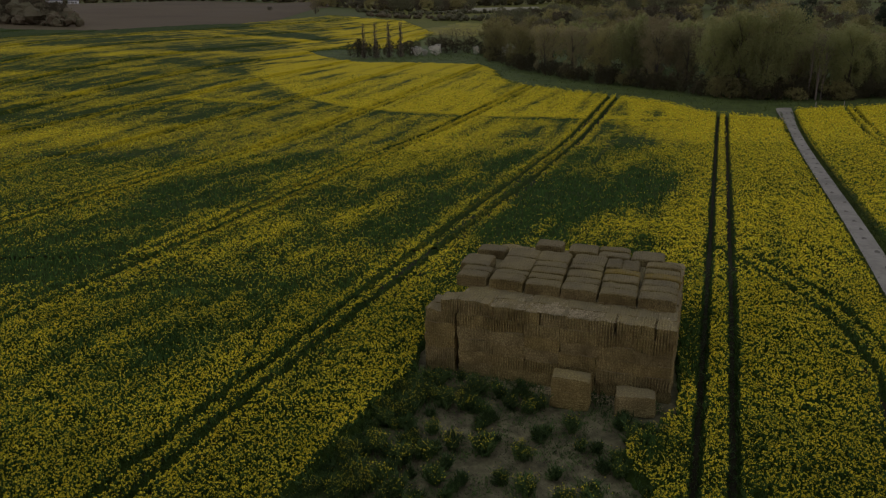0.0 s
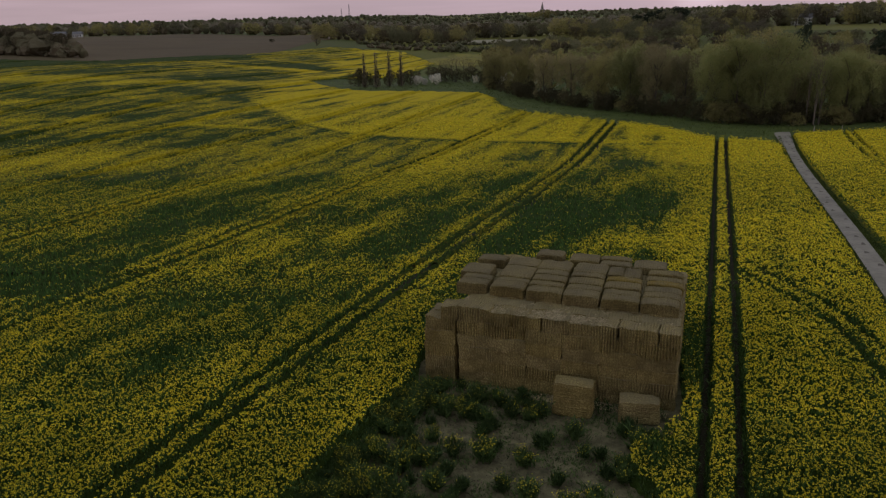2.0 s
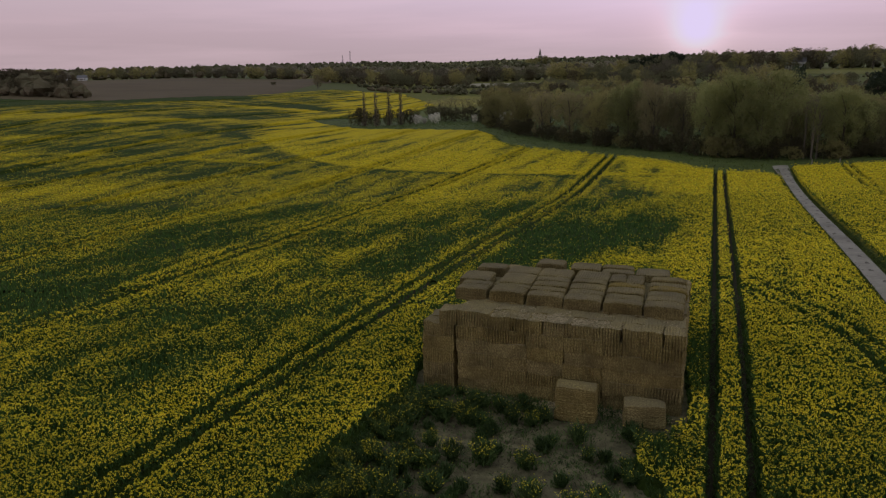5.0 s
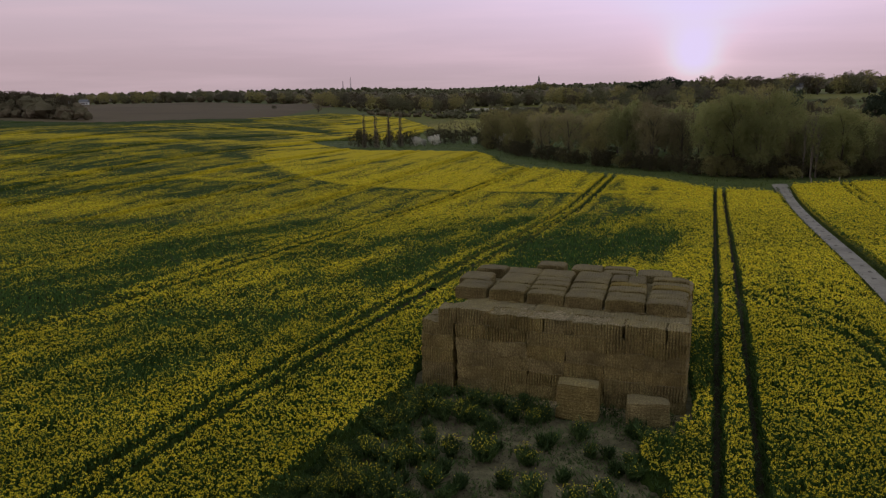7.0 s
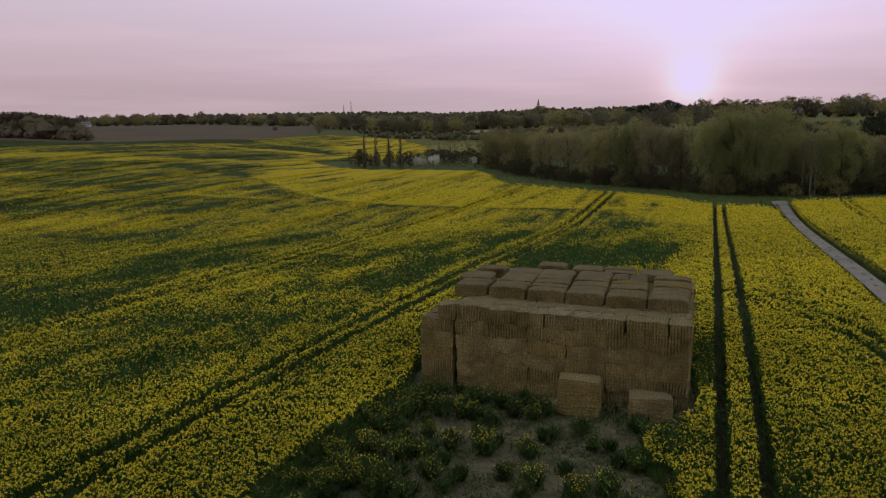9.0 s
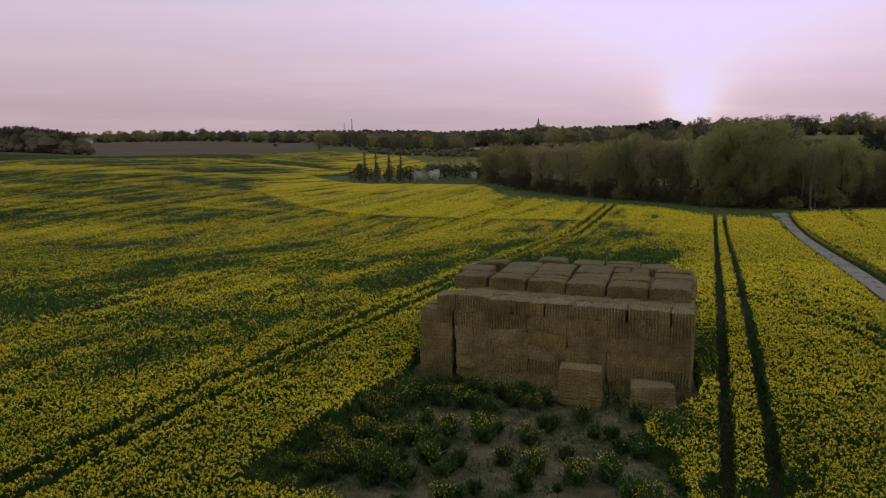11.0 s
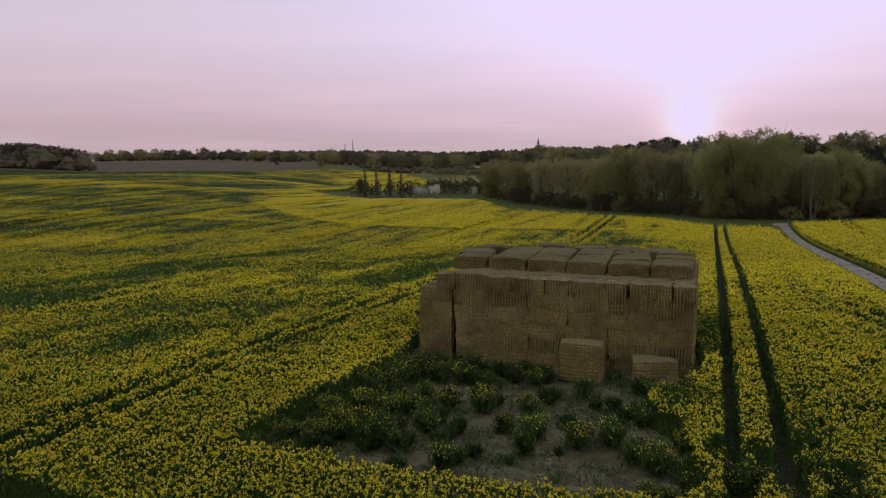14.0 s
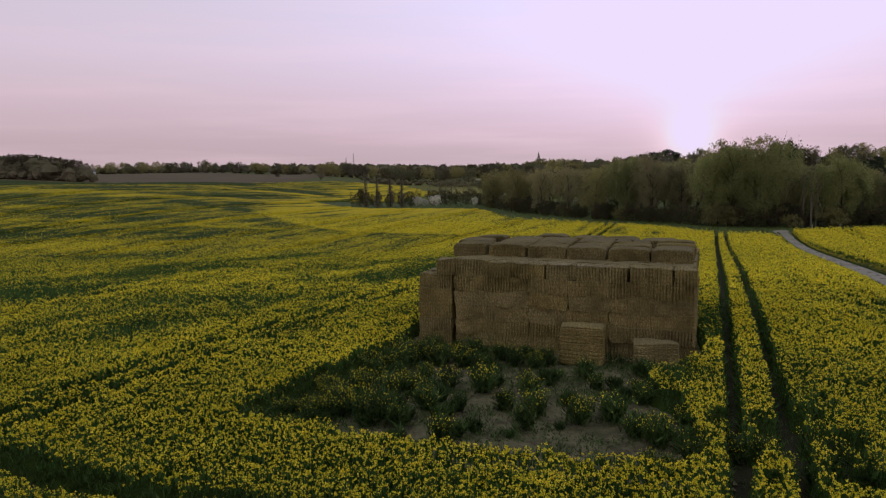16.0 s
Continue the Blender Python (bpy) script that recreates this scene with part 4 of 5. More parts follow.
# the top course of the front: bales of uneven lengths, some broken
for i, (x0, x1, rise) in enumerate(((-0.78, 0.30, 0.07), (0.22, 2.34, 0.10), (2.29, 3.52, 0.0), (3.46, 4.67, 0.01), (4.61, 5.40, -0.03), (5.50, 7.12, -0.02), (7.06, 8.32, -0.07), (8.26, 9.84, -0.03), (9.95, 11.25, 0.03),
                                    (11.17, 12.04, 0.02), (12.16, 13.3, 0.0))):
    mesh = bale_mesh(120 + i, x1 - x0, 1.3, BALE_H + 0.02 + rise, 0.019, soft=0.028, power=10)
    put_bale(mesh, (x0 + x1) / 2, 0.63 + rng.normal(0, 0.045), 5 * BALE_H * settle(x0) + 0.02, rng.normal(0, 1.0), rng.normal(0, 0.7), rng.normal(0, 0.8))

# the loose upper course, set back from the front: rows of bales on edge, seen from above as slabs of uneven depth
TOP_LABEL, TOP_GROUP = "rounded weathered bale in the loose top course of the stack", "top course of bales"
# for each column: its middle, its breadth, and where its bales begin and end on the way in
SLABS = ((0.40, 2.05, ((2.50, 3.62), (3.66, 4.55), (4.62, 6.62), (7.30, 8.66))), (2.72, 2.22, ((2.45, 3.72), (3.76, 4.58), (4.62, 6.85), (6.92, 8.66))),
         (5.03, 2.26, ((2.40, 3.54), (3.58, 4.53), (4.58, 5.72), (5.77, 6.76), (6.82, 8.70))), (7.32, 2.24, ((2.38, 3.66), (3.70, 4.68), (4.73, 6.00), (6.05, 6.88), (6.93, 8.86))),
         (9.62, 2.28, ((2.40, 3.46), (3.50, 4.50), (4.55, 5.84), (5.90, 6.80))), (11.95, 2.26, ((2.38, 3.64), (3.68, 4.68), (4.73, 5.76), (5.80, 6.68), (6.73, 7.66), (7.71, 8.68))))
GOLD = ((4, 3), (5, 3))
for col, (x, wide, spans) in enumerate(SLABS):
    for i, (y0, y1) in enumerate(spans):
        y0, y1 = 2.4 + 1.04 * (y0 - 2.4), 2.4 + 1.04 * (y1 - 2.4)
        drift = (-0.05 * i, -0.045 * i, -0.08 * i, -0.05 * i, -0.06 * i, 0.0)[col] - (0.35 if (col, i) == (0, 2) else 0.0)
        high = rng.uniform(0.91, 0.94) if i == 0 else rng.uniform(0.78, 0.88)
        mesh = gold_bale if (col, i) in GOLD else edge_bales[int(rng.integers(5))]
        ob = put_bale(mesh, x + drift + rng.normal(0, 0.02), (y0 + y1) / 2, 6 * BALE_H * settle(x) - 0.03, rng.normal(0, 0.6), rng.normal(0, 0.25), rng.normal(0, 0.5), TOP_LABEL, TOP_GROUP)
        ob.scale = ((wide - 0.07) / BALE_L, (y1 - y0 - 0.15) / 0.86, high)
# two half bales, and the odd bales at the back
for x, y, wide, deep, high in ((8.78, 7.98, 1.02, 1.85, 0.80), (9.85, 8.0, 1.08, 1.9, 0.78), (3.9, 10.45, 1.9, 1.5, 0.82), (6.37, 10.3, 2.0, 1.8, 0.77), (8.55, 9.7, 2.1, 1.05, 0.74),
                               (8.45, 10.8, 2.1, 0.95, 0.75), (10.8, 10.2, 2.15, 1.85, 0.74)):
    ob = put_bale(edge_bales[int(rng.integers(5))], x, y, 6 * BALE_H * settle(x) - 0.03, rng.normal(0, 0.9), rng.normal(0, 0.4), rng.normal(0, 0.6), TOP_LABEL, TOP_GROUP)
    ob.scale = (wide / BALE_L, (deep - 0.14) / 0.86, high)

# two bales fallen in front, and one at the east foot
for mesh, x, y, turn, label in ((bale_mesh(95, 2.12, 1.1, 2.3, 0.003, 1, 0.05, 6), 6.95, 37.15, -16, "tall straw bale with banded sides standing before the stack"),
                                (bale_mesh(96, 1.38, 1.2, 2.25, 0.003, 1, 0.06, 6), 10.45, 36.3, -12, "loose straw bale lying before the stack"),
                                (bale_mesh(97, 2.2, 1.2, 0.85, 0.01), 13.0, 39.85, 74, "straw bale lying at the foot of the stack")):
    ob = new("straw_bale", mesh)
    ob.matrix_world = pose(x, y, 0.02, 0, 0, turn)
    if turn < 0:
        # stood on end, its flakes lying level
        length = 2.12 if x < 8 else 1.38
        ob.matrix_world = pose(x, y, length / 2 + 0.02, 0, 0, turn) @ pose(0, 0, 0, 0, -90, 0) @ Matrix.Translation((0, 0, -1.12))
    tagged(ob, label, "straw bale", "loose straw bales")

# loose straw on the ledge and at the foot
n = 6000
x = np.where(rng.uniform(0, 1, n) < 0.45, np.clip(rng.normal(6.9, 1.3, n), 0.4, 12.8), rng.uniform(0.3, 12.9, n))
y = np.where(rng.uniform(0, 1, n) < 0.7, rng.uniform(0.05, 2.2, n), rng.uniform(-0.9, -0.05, n))
z = np.where(y > 0, 6 * BALE_H * (0.985 - 0.0036 * x) + 0.06, 0.06)
world = np.array(STACK.to_3x3()) @ np.c_[x, y, z].T
P = world.T + np.array(STACK.translation)
STALK_V = np.array([(-0.5, -0.025, 0), (0.5, -0.025, 0.04), (0.5, 0.025, 0.05), (-0.5, 0.025, 0.01)])
V, F = strew(rng, STALK_V, np.array([(0, 1, 2, 3)]), P, rng.uniform(0.12, 0.4, n), lean=0.3)
tagged(part_np("loose_straw", V, F, M_LOOSE), "loose pale straw scattered on the stack and its foot", "straw", kind="stuff")


# ---- plants and clods in the clearing ----
def rape_plant(seed, height, spread, blossom):
    """A bushy self-sown plant: stems, leaves and flower heads."""
    r = np.random.default_rng(seed)
    root = new("rapeseed_plant")
    stems = int(8 + spread * 10)
    tips, bases = [], []
    for i in range(stems):
        a, d = r.uniform(0, 6.28), spread * 0.5 * math.sqrt(r.uniform(0, 1))
        bases.append((d * 0.3 * math.cos(a), d * 0.3 * math.sin(a), 0))
        tips.append((d * math.cos(a), d * math.sin(a), height * r.uniform(0.62, 1.0) * (1 - 0.25 * d / spread)))
    bases, tips = np.array(bases), np.array(tips)
    SV, SF = [], []
    for b, t in zip(bases, tips):
        k = len(SV)
        for p, w in ((b, 0.014), (t, 0.006)):
            SV += [(p[0] + w * math.cos(q), p[1] + w * math.sin(q), p[2]) for q in (0, 2.1, 4.2)]
        SF += [(k + i, k + (i + 1) % 3, k + 3 + (i + 1) % 3, k + 3 + i) for i in range(3)]
    n = int(220 * spread)
    pick, s = r.integers(0, stems, n), r.uniform(0.03, 0.9, n) ** 0.9
    P = bases[pick] * (1 - s[:, None]) + tips[pick] * s[:, None] + r.normal(0, 0.05 + 0.05 * spread, (n, 3)) * np.array([1.3, 1.3, 0.5])
    P[:, 2] = np.clip(P[:, 2], 0.0, height)
    V, F = strew(r, SHOOT_V, SHOOT_F, P, r.uniform(0.18, 0.46, n) * (1.2 - 0.5 * s), lean=0.6)
    SV, SF = np.array(SV), np.array(SF)
    tri = np.concatenate([SF[:, [0, 1, 2]], SF[:, [0, 2, 3]]])
    part_np("foliage", np.concatenate([SV, V]), np.concatenate([tri, F + len(SV)]), M_BUSH, root, kind="stuff")
    n = int(blossom * stems * 6.0) + 1
    pick = r.integers(0, stems, n)
    P = tips[pick] + r.normal(0, 0.085, (n, 3)) * np.array([1.3, 1.3, 1.2])
    V, F = strew(r, HEAD_V, HEAD_F, P, r.uniform(0.024, 0.048, n))
    part_np("blossom", V, F, M_FLOWER, root, "small yellow flower clusters", kind="stuff")
    return tagged(root, "bushy self-sown rape plant with yellow flowers on bare soil" if blossom > 0.3 else "leafy green self-sown rape plant with few flowers", "rapeseed plant", "plants in the clearing")


kinds = [rape_plant(100 + i, h, s, b) for i, (h, s, b) in enumerate(((1.15, 1.15, 1.0), (1.0, 1.0, 0.75), (1.25, 0.9, 0.3), (0.8, 0.75, 0.06), (0.55, 0.6, 0.0), (1.05, 1.35, 0.5), (0.9, 0.55, 0.65)))]
for k in kinds:
    k.location = (0, 0, -20)
used = set()


def plant(kind, x, y, size, turn):
    m = pose(x, y, float(terrain(x, y)) + 0.02, 0, 0, turn) @ Matrix.Scale(size, 4)
    if kind in used:
        ob = copy_thing(kinds[kind], m)
        ob.scale = (size, size, size)
    else:
        used.add(kind)
        ob = kinds[kind]
        ob.matrix_world = m


rng = np.random.default_rng(33)
# kind, place and size of the single plants
PLANTS = ((1, -0.3, 26.6, 1.00), (1, 3.5, 29.2, 1.14), (6, 2.4, 30.0, 1.02), (1, 1.6, 32.6, 1.30), (0, 0.0, 33.1, 0.96), (6, -0.8, 30.2, 1.24), (2, -2.7, 29.3, 1.14), (1, -2.6, 31.9, 1.18), (0, -4.0, 33.2, 0.97), (3, -1.7, 28.9, 0.88), (0, 5.2, 28.2, 1.05), (5, 6.7, 28.5, 1.24), (6, 6.8, 32.6, 0.94), (5, 7.1, 26.9, 0.99), (0, 7.6, 25.7, 1.14), (2, 3.4, 36.8, 0.98), (2, 5.0, 36.7, 0.94), (2, 6.6, 34.4, 0.93), (4, 4.7, 33.6, 1.28), (4, 9.6, 35.2, 1.15), (3, 1.5, 36.7, 1.16), (2, 0.8, 38.1, 0.8))
PLANTS += ((0, 10.6, 22.6, 0.95), (1, 10.8, 24.2, 0.9), (6, 10.2, 21.4, 1.0), (0, 12.6, 23.4, 1.0), (1, 12.9, 25.2, 0.9), (3, 11.6, 22.3, 0.9), (2, 13.0, 21.9, 0.9), (3, 9.4, 26.3, 0.9), (0, 9.2, 27.6, 0.8), (3, 9.0, 25.6, 0.85), (6, 9.3, 28.6, 0.8), (2, 9.5, 26.9, 0.75), (3, 9.2, 24.6, 0.8), (6, 9.8, 24.2, 1.0), (4, 2.2, 35.6, 1.13), (2, -2.1, 38.1, 1.0), (6, -1.0, 38.0, 1.05), (5, -2.8, 37.0, 1.15), (1, -4.7, 30.8, 1.10), (6, -5.5, 29.7, 0.65), (1, -6.9, 29.6, 0.88), (6, -5.8, 29.1, 0.85), (4, 1.0, 27.6, 0.90), (1, 8.3, 23.2, 0.77), (0, 6.7, 23.5, 0.70), (0, 9.6, 25.1, 0.99), (2, -3.1, 29.1, 0.91), (3, -4.7, 32.5, 0.98), (5, -1.5, 32.4, 0.99), (3, -0.4, 28.9, 0.88), (3, 5.1, 30.4, 0.93), (4, 7.6, 30.9, 1.11), (6, 9.7, 31.8, 0.88), (4, 4.3, 27.6, 0.58), (4, 2.3, 26.9, 0.55), (1, 7.3, 23.3, 0.68))
# the plants that stand apart, then the thick growth at the edges
for kind, x, y, size in PLANTS:
    plant(kind, x, y, size, rng.uniform(0, 360))
count = 0
while count < 190:
    x, y = rng.uniform(-8.5, 11), rng.uniform(22.5, 41.5)
    if not inside(np.array([x]), np.array([y]), CLEARING)[0]:
        continue
    front = 41.32 - 0.35 * (x - 0.15)
    if y > front - 0.45 or (5.4 < x < 8.6 and y > 36) or (8.8 < x < 12 and y > 35.6):
        continue
    west = edge_distance(np.array([x]), np.array([y]), CLEARING[:8])[0]
    east = edge_distance(np.array([x]), np.array([y]), CLEARING[14:23])[0]
    thick = 1.3 * math.exp(-west / 2.6) + 0.55 * math.exp(-(front - y - 0.4) / 1.3) * (1.0 if x < 5 else 0.3) + 0.5 * math.exp(-east / 0.7) + 0.012
    if x > -5.5 and y < 29.5:
        thick *= 0.22
    if rng.uniform() > thick:
        continue
    plant(int(rng.choice([0, 2, 3, 3, 4, 6, 3, 4] if front - y > 3 else [2, 3, 3, 4, 3])), x, y, (rng.uniform(0.75, 1.1) if west > 1.2 else rng.uniform(0.65, 0.95)) * (1.0 if front - y > 2.2 else 0.7), rng.uniform(0, 360))
    count += 1

n = 9000
x, y = rng.uniform(-8, 11, n), rng.uniform(21.5, 38, n)
keep = inside(x, y, CLEARING)
x, y = x[keep], y[keep]
CLOD_V = HEAD_V * np.array([1, 1, 0.6])
V, F = strew(rng, CLOD_V, HEAD_F, np.c_[x, y, terrain(x, y) + 0.03], rng.uniform(0.02, 0.11, len(x)))
tagged(part_np("soil_clods", V, F, M_CLOD), "dry clods and stones on the bare soil", "soil clods", kind="stuff")
n = 24000
x, y = rng.uniform(-8, 11, n), rng.uniform(21.5, 38, n)
keep = inside(x, y, CLEARING) & (fbm(x / 1.3, y / 1.3, 44, 3) + rng.uniform(-0.12, 0.06, n) > 0.46)
x, y = x[keep], y[keep]
V, F = strew(rng, SHOOT_V, SHOOT_F, np.c_[x, y, terrain(x, y) + 0.02], rng.uniform(0.07, 0.22, len(x)), lean=0.8)
tagged(part_np("seedlings", V, F, M_BUSH), "low weeds and seedlings on the bare soil", "weeds", kind="stuff")
# rank growth, added to darken the shaded stack foot and the crop's west edge
n = 46000
x, y = rng.uniform(-8, 12, n), rng.uniform(24, 42, n)
front = 41.32 - 0.35 * (x - 0.15) - y
west = edge_distance(x, y, CLEARING[:8])
near = np.maximum(0.7 * np.exp(-np.maximum(front, 0) / 1.2), 0.5 * np.exp(-west / 1.0))
keep = inside(x, y, CLEARING) & (front > 0.05) & (rng.uniform(0, 1, n) < near) & ~((x > 5.6) & (x < 8.3) & (y > 36.3)) & ~((x > 9.1) & (x < 11.6) & (y > 35.4))
x, y, near = x[keep], y[keep], near[keep]
V, F = strew(rng, SHOOT_V, SHOOT_F, np.c_[x, y, terrain(x, y) + rng.uniform(0, 0.25, len(x)) * near], rng.uniform(0.12, 0.36, len(x)), lean=0.6)
tagged(part_np("rank_weeds", V, F, M_BUSH), "rank weeds added to darken the shaded foot of the stack", "weeds", kind="stuff")


# ---- trees ----
SPRAY_V, SPRAY_F = np.array([(-0.5, -0.05, -0.12), (0.42, 0.08, -0.22), (0.04, -0.02, 0.52)]), np.array([(0, 1, 2)])


def limb(rings, sides=6):
    """A tapered tube through (place, radius) rings."""
    V, F = [], []
    for i, (p, w) in enumerate(rings):
        for q in range(sides):
            a = 2 * math.pi * q / sides
            V.append((p[0] + w * math.cos(a), p[1] + w * math.sin(a), p[2]))
        if i:
            b = (i - 1) * sides
            F += [(b + q, b + (q + 1) % sides, b + sides + (q + 1) % sides, b + sides + q) for q in range(sides)]
    return V, F


def tree(seed, height, radius, leaf, cards, size, trunk_share=0.25, hang=0.0, narrow=1.0, bark=None, label="", category="tree", group="wood"):
    """A tree: a trunk with limbs, and a crown of many small sprays in uneven lobes."""
    r = np.random.default_rng(seed)
    root = new("tree")
    bark = bark or M_BARK
    V, F = [], []

    def add(rings, sides):
        v, f = limb(rings, sides)
        F.extend(tuple(len(V) + q for q in g) for g in f)
        V.extend(v)

    bend = r.normal(0, 0.02 * height, (4, 2))
    spine = [(bend[:i + 1].sum(axis=0)[0] * 0.5, bend[:i + 1].sum(axis=0)[1] * 0.5, height * h) for i, h in enumerate((0.0, 0.3, 0.6, 0.92))]
    add([(p, w * height) for p, w in zip(spine, (0.022, 0.016, 0.009, 0.003))], 7)
    lobes = []
    count = 15
    for i in range(count):
        h = trunk_share + (1 - trunk_share) * (i + 0.5) / count
        a = i * 2.4 + r.uniform(-0.5, 0.5)
        wide = radius * math.sin(math.pi * min(1, 0.22 + 0.78 * (1 - (h - trunk_share) / (1 - trunk_share)) ** 0.8)) ** 0.7 * r.uniform(0.55, 1.0) * narrow
        z = height * (h - 0.05)
        tip = (wide * 0.75 * math.cos(a), wide * 0.75 * math.sin(a), z + 0.05 * height)
        start = (spine[1][0], spine[1][1], max(0.15 * height, z - 0.22 * height))
        middle = tuple((s + t) / 2 for s, t in zip(start, tip))
        add([(start, 0.008 * height), (middle, 0.005 * height), (tip, 0.0015 * height)], 5)
        lobes.append((tip, max(wide, radius * 0.3) * r.uniform(0.45, 0.75)))
        for q in range(3 if cards > 1550 else 1):
            t2 = tuple(tip[j] + r.normal(0, 1) * lobes[-1][1] * 0.55 for j in range(3))
            add([(middle, 0.003 * height), (t2, 0.0008 * height)], 3)
    part_np("trunk", np.array(V), np.array(F), bark, root, smooth=True)
    lobes.append(((0, 0, height * 0.9), radius * 0.4 * narrow))
    if narrow < 0.5:
        lobes = [((0.12 * math.sin(h * 40), 0.12 * math.cos(h * 31), height * h), radius * (0.9 - 0.55 * h) * r.uniform(0.7, 1.0)) for h in np.linspace(0.05, 0.97, 26)]
    # every lobe is a heap of clumps, and every clump a handful of sprays
    tufts = 13
    C, R = np.repeat(np.array([l[0] for l in lobes]), tufts, 0), np.repeat(np.array([l[1] for l in lobes]), tufts)
    d = r.normal(0, 1, (len(C), 3)) + np.array([0, 0, 0.25])
    d /= np.linalg.norm(d, axis=1)[:, None]
    C = C + d * (R * r.uniform(0.55, 0.95, len(R)))[:, None] * np.array([1, 1, 0.85])
    R = R * r.uniform(0.26, 0.42, len(R))
    which = r.choice(len(C), cards, p=R ** 2 / (R ** 2).sum())
    d = r.normal(0, 1, (cards, 3))
    d /= np.linalg.norm(d, axis=1)[:, None]
    P = C[which] + d * (R[which] * (r.uniform(0, 1, cards) ** 0.4 + 0.12 * r.normal(0, 1, cards)))[:, None] * np.array([1, 1, 0.9 + 0.6 * hang])
    if hang:
        P[:, 2] -= hang * radius * 0.8 * r.uniform(0, 1, cards) * (np.hypot(P[:, 0], P[:, 1]) / radius) ** 1.5
    P[:, 2] = np.maximum(P[:, 2], 0.03 * height * r.uniform(0.2, 1.0, cards))
    W, G = strew(r, SPRAY_V * np.array([1, 1, 1 + 0.5 * hang]), SPRAY_F, P, size * r.uniform(0.5, 1.4, len(P)), lean=0.7 if not hang else 0.4)
    part_np("crown", W, G, M_LEAF[leaf], root)
    root.location = (0, 0, -200)
    return tagged(root, label, category, group)


KINDS = {
    "willow": [tree(200 + i, 10.0, 4.2, "willow", 14000, 0.165, 0.06, 0.75, label="broad pale green willow in fresh leaf at the wood's edge") for i in range(3)],
    "olive": [tree(210 + i, 10.0, 3.9, "olive", 11000, 0.165, 0.04, 0.5, label="rounded olive green tree in early leaf in the wood") for i in range(3)],
    "brown": [tree(220 + i, 10.0, 3.7, "brown", 9000, 0.165, 0.04, 0.4, label="brownish budding tree with fine twigs in the wood") for i in range(2)],
    "inner": [tree(225 + i, 10.0, 4.2, ("olive", "brown", "willow")[i], 2200, 0.46, 0.2, 0.2, label="tree in early leaf inside the wood") for i in range(3)],
    "sparse": [tree(230 + i, 10.0, 3.2, "olive", 3600, 0.17, 0.35, 0.0, label="tall tree with thin open crown above the wood") for i in range(2)],
    "pine": [tree(240, 10.0, 3.4, "dark", 3000, 0.40, 0.45, 0.0, label="dark flat-topped pine on the skyline")],
    "conifer": [tree(241, 10.0, 2.6, "dark", 6000, 0.30, 0.05, 0.3, label="dark dense conifer at the edge of the wood")],
    "poplar": [tree(250 + i, 10.0, 1.45, "twigs", 2400, 0.16, 0.05, 0.0, 0.4, label="slender bare poplar by the field corner", group="row of poplars") for i in range(3)],
    "blossom": [tree(260 + i, 4.0, 3.0, "white", 5200, 0.17, 0.05, 0.2, label="blackthorn bush in white blossom at the field edge", category="bush", group="blossoming bushes") for i in range(2)],
    "bush": [tree(270 + i, 4.0, 2.8, "scrub", 2200, 0.22, 0.02, 0.2, label="brown scrubby bush at the field edge", category="bush", group="bushes") for i in range(2)],
    "greenbush": [tree(280, 4.0, 2.8, "olive", 2400, 0.22, 0.02, 0.2, label="olive green bush at the foot of the wood", category="bush", group="bushes")],
    "far": [tree(290 + i, 10.0, 4.4, ("olive", "umber", "hazy_sage", "grey")[i], 1700, 0.50, 0.03, 0.4, label="distant broadleaf tree in early leaf", group="far trees") for i in range(4)],
    "bare": [tree(305 + i, 10.0, 3.6, "brown", 3000, 0.11, 0.10, 0.0, label="bare twiggy tree by the hollow", group="trees by the hollow") for i in range(2)],
    "dead": [tree(300, 10.0, 1.6, "grey", 500, 0.12, 0.3, 0.0, bark=M_PALEBARK, label="pale bare birch trunk in the wood")],
}
planted = set()


def set_tree(kind, x, y, height, wide=1.0, turn=0.0, i=None, sink=0.1):
    family = KINDS[kind]
    ob = family[int(rng.integers(len(family))) if i is None else i]
    own = 4.0 if kind in ("blossom", "bush", "greenbush") else 10.0
    s = height / own
    scale = (s * wide, s * wide, s)
    z = float(terrain(x, y)) - sink
    if ob.name in planted:
        ob = copy_thing(ob, pose(x, y, z, 0, 0, turn))
    else:
        planted.add(ob.name)
        ob.location, ob.rotation_euler = (x, y, z), (0, 0, radians(turn))
    ob.scale = scale
    return ob


rng = np.random.default_rng(55)
# the wood: its edge runs from the blossoming bushes round to the farm track
EDGE = [(17, 282), (25, 250), (31, 236), (38, 224), (45, 213), (53, 203), (61, 194), (67, 185), (74, 179), (83, 178), (92, 178), (102, 178), (114, 179), (128, 180)]
# the trees along it: place, kind, height, breadth
FRINGE = ((17, 283, "olive", 11.5, 1.0), (24, 256, "olive", 13.5, 0.95), (30, 240, "brown", 14, 0.9), (37, 227, "brown", 14.5, 0.95), (44, 216, "olive", 14.5, 0.9), (50, 208, "willow", 15.5, 0.9), (56, 203, "brown", 17, 0.85),
          (62, 196, "brown", 14.5, 0.9), (67, 187, "willow", 17, 0.85), (71.5, 184, "willow", 19, 0.9), (79, 182, "willow", 19.5, 0.9), (76, 178, "willow", 14, 1.0), (84, 182, "brown", 12, 0.9), (89, 178, "willow", 14, 0.95), (95, 177, "willow", 15.5, 0.9),
          (101, 179, "willow", 13, 1.0), (112, 183, "willow", 11, 0.9), (108, 181, "brown", 11, 1.0), (121, 182, "willow", 13, 1.0), (130, 182, "olive", 13, 1.1))


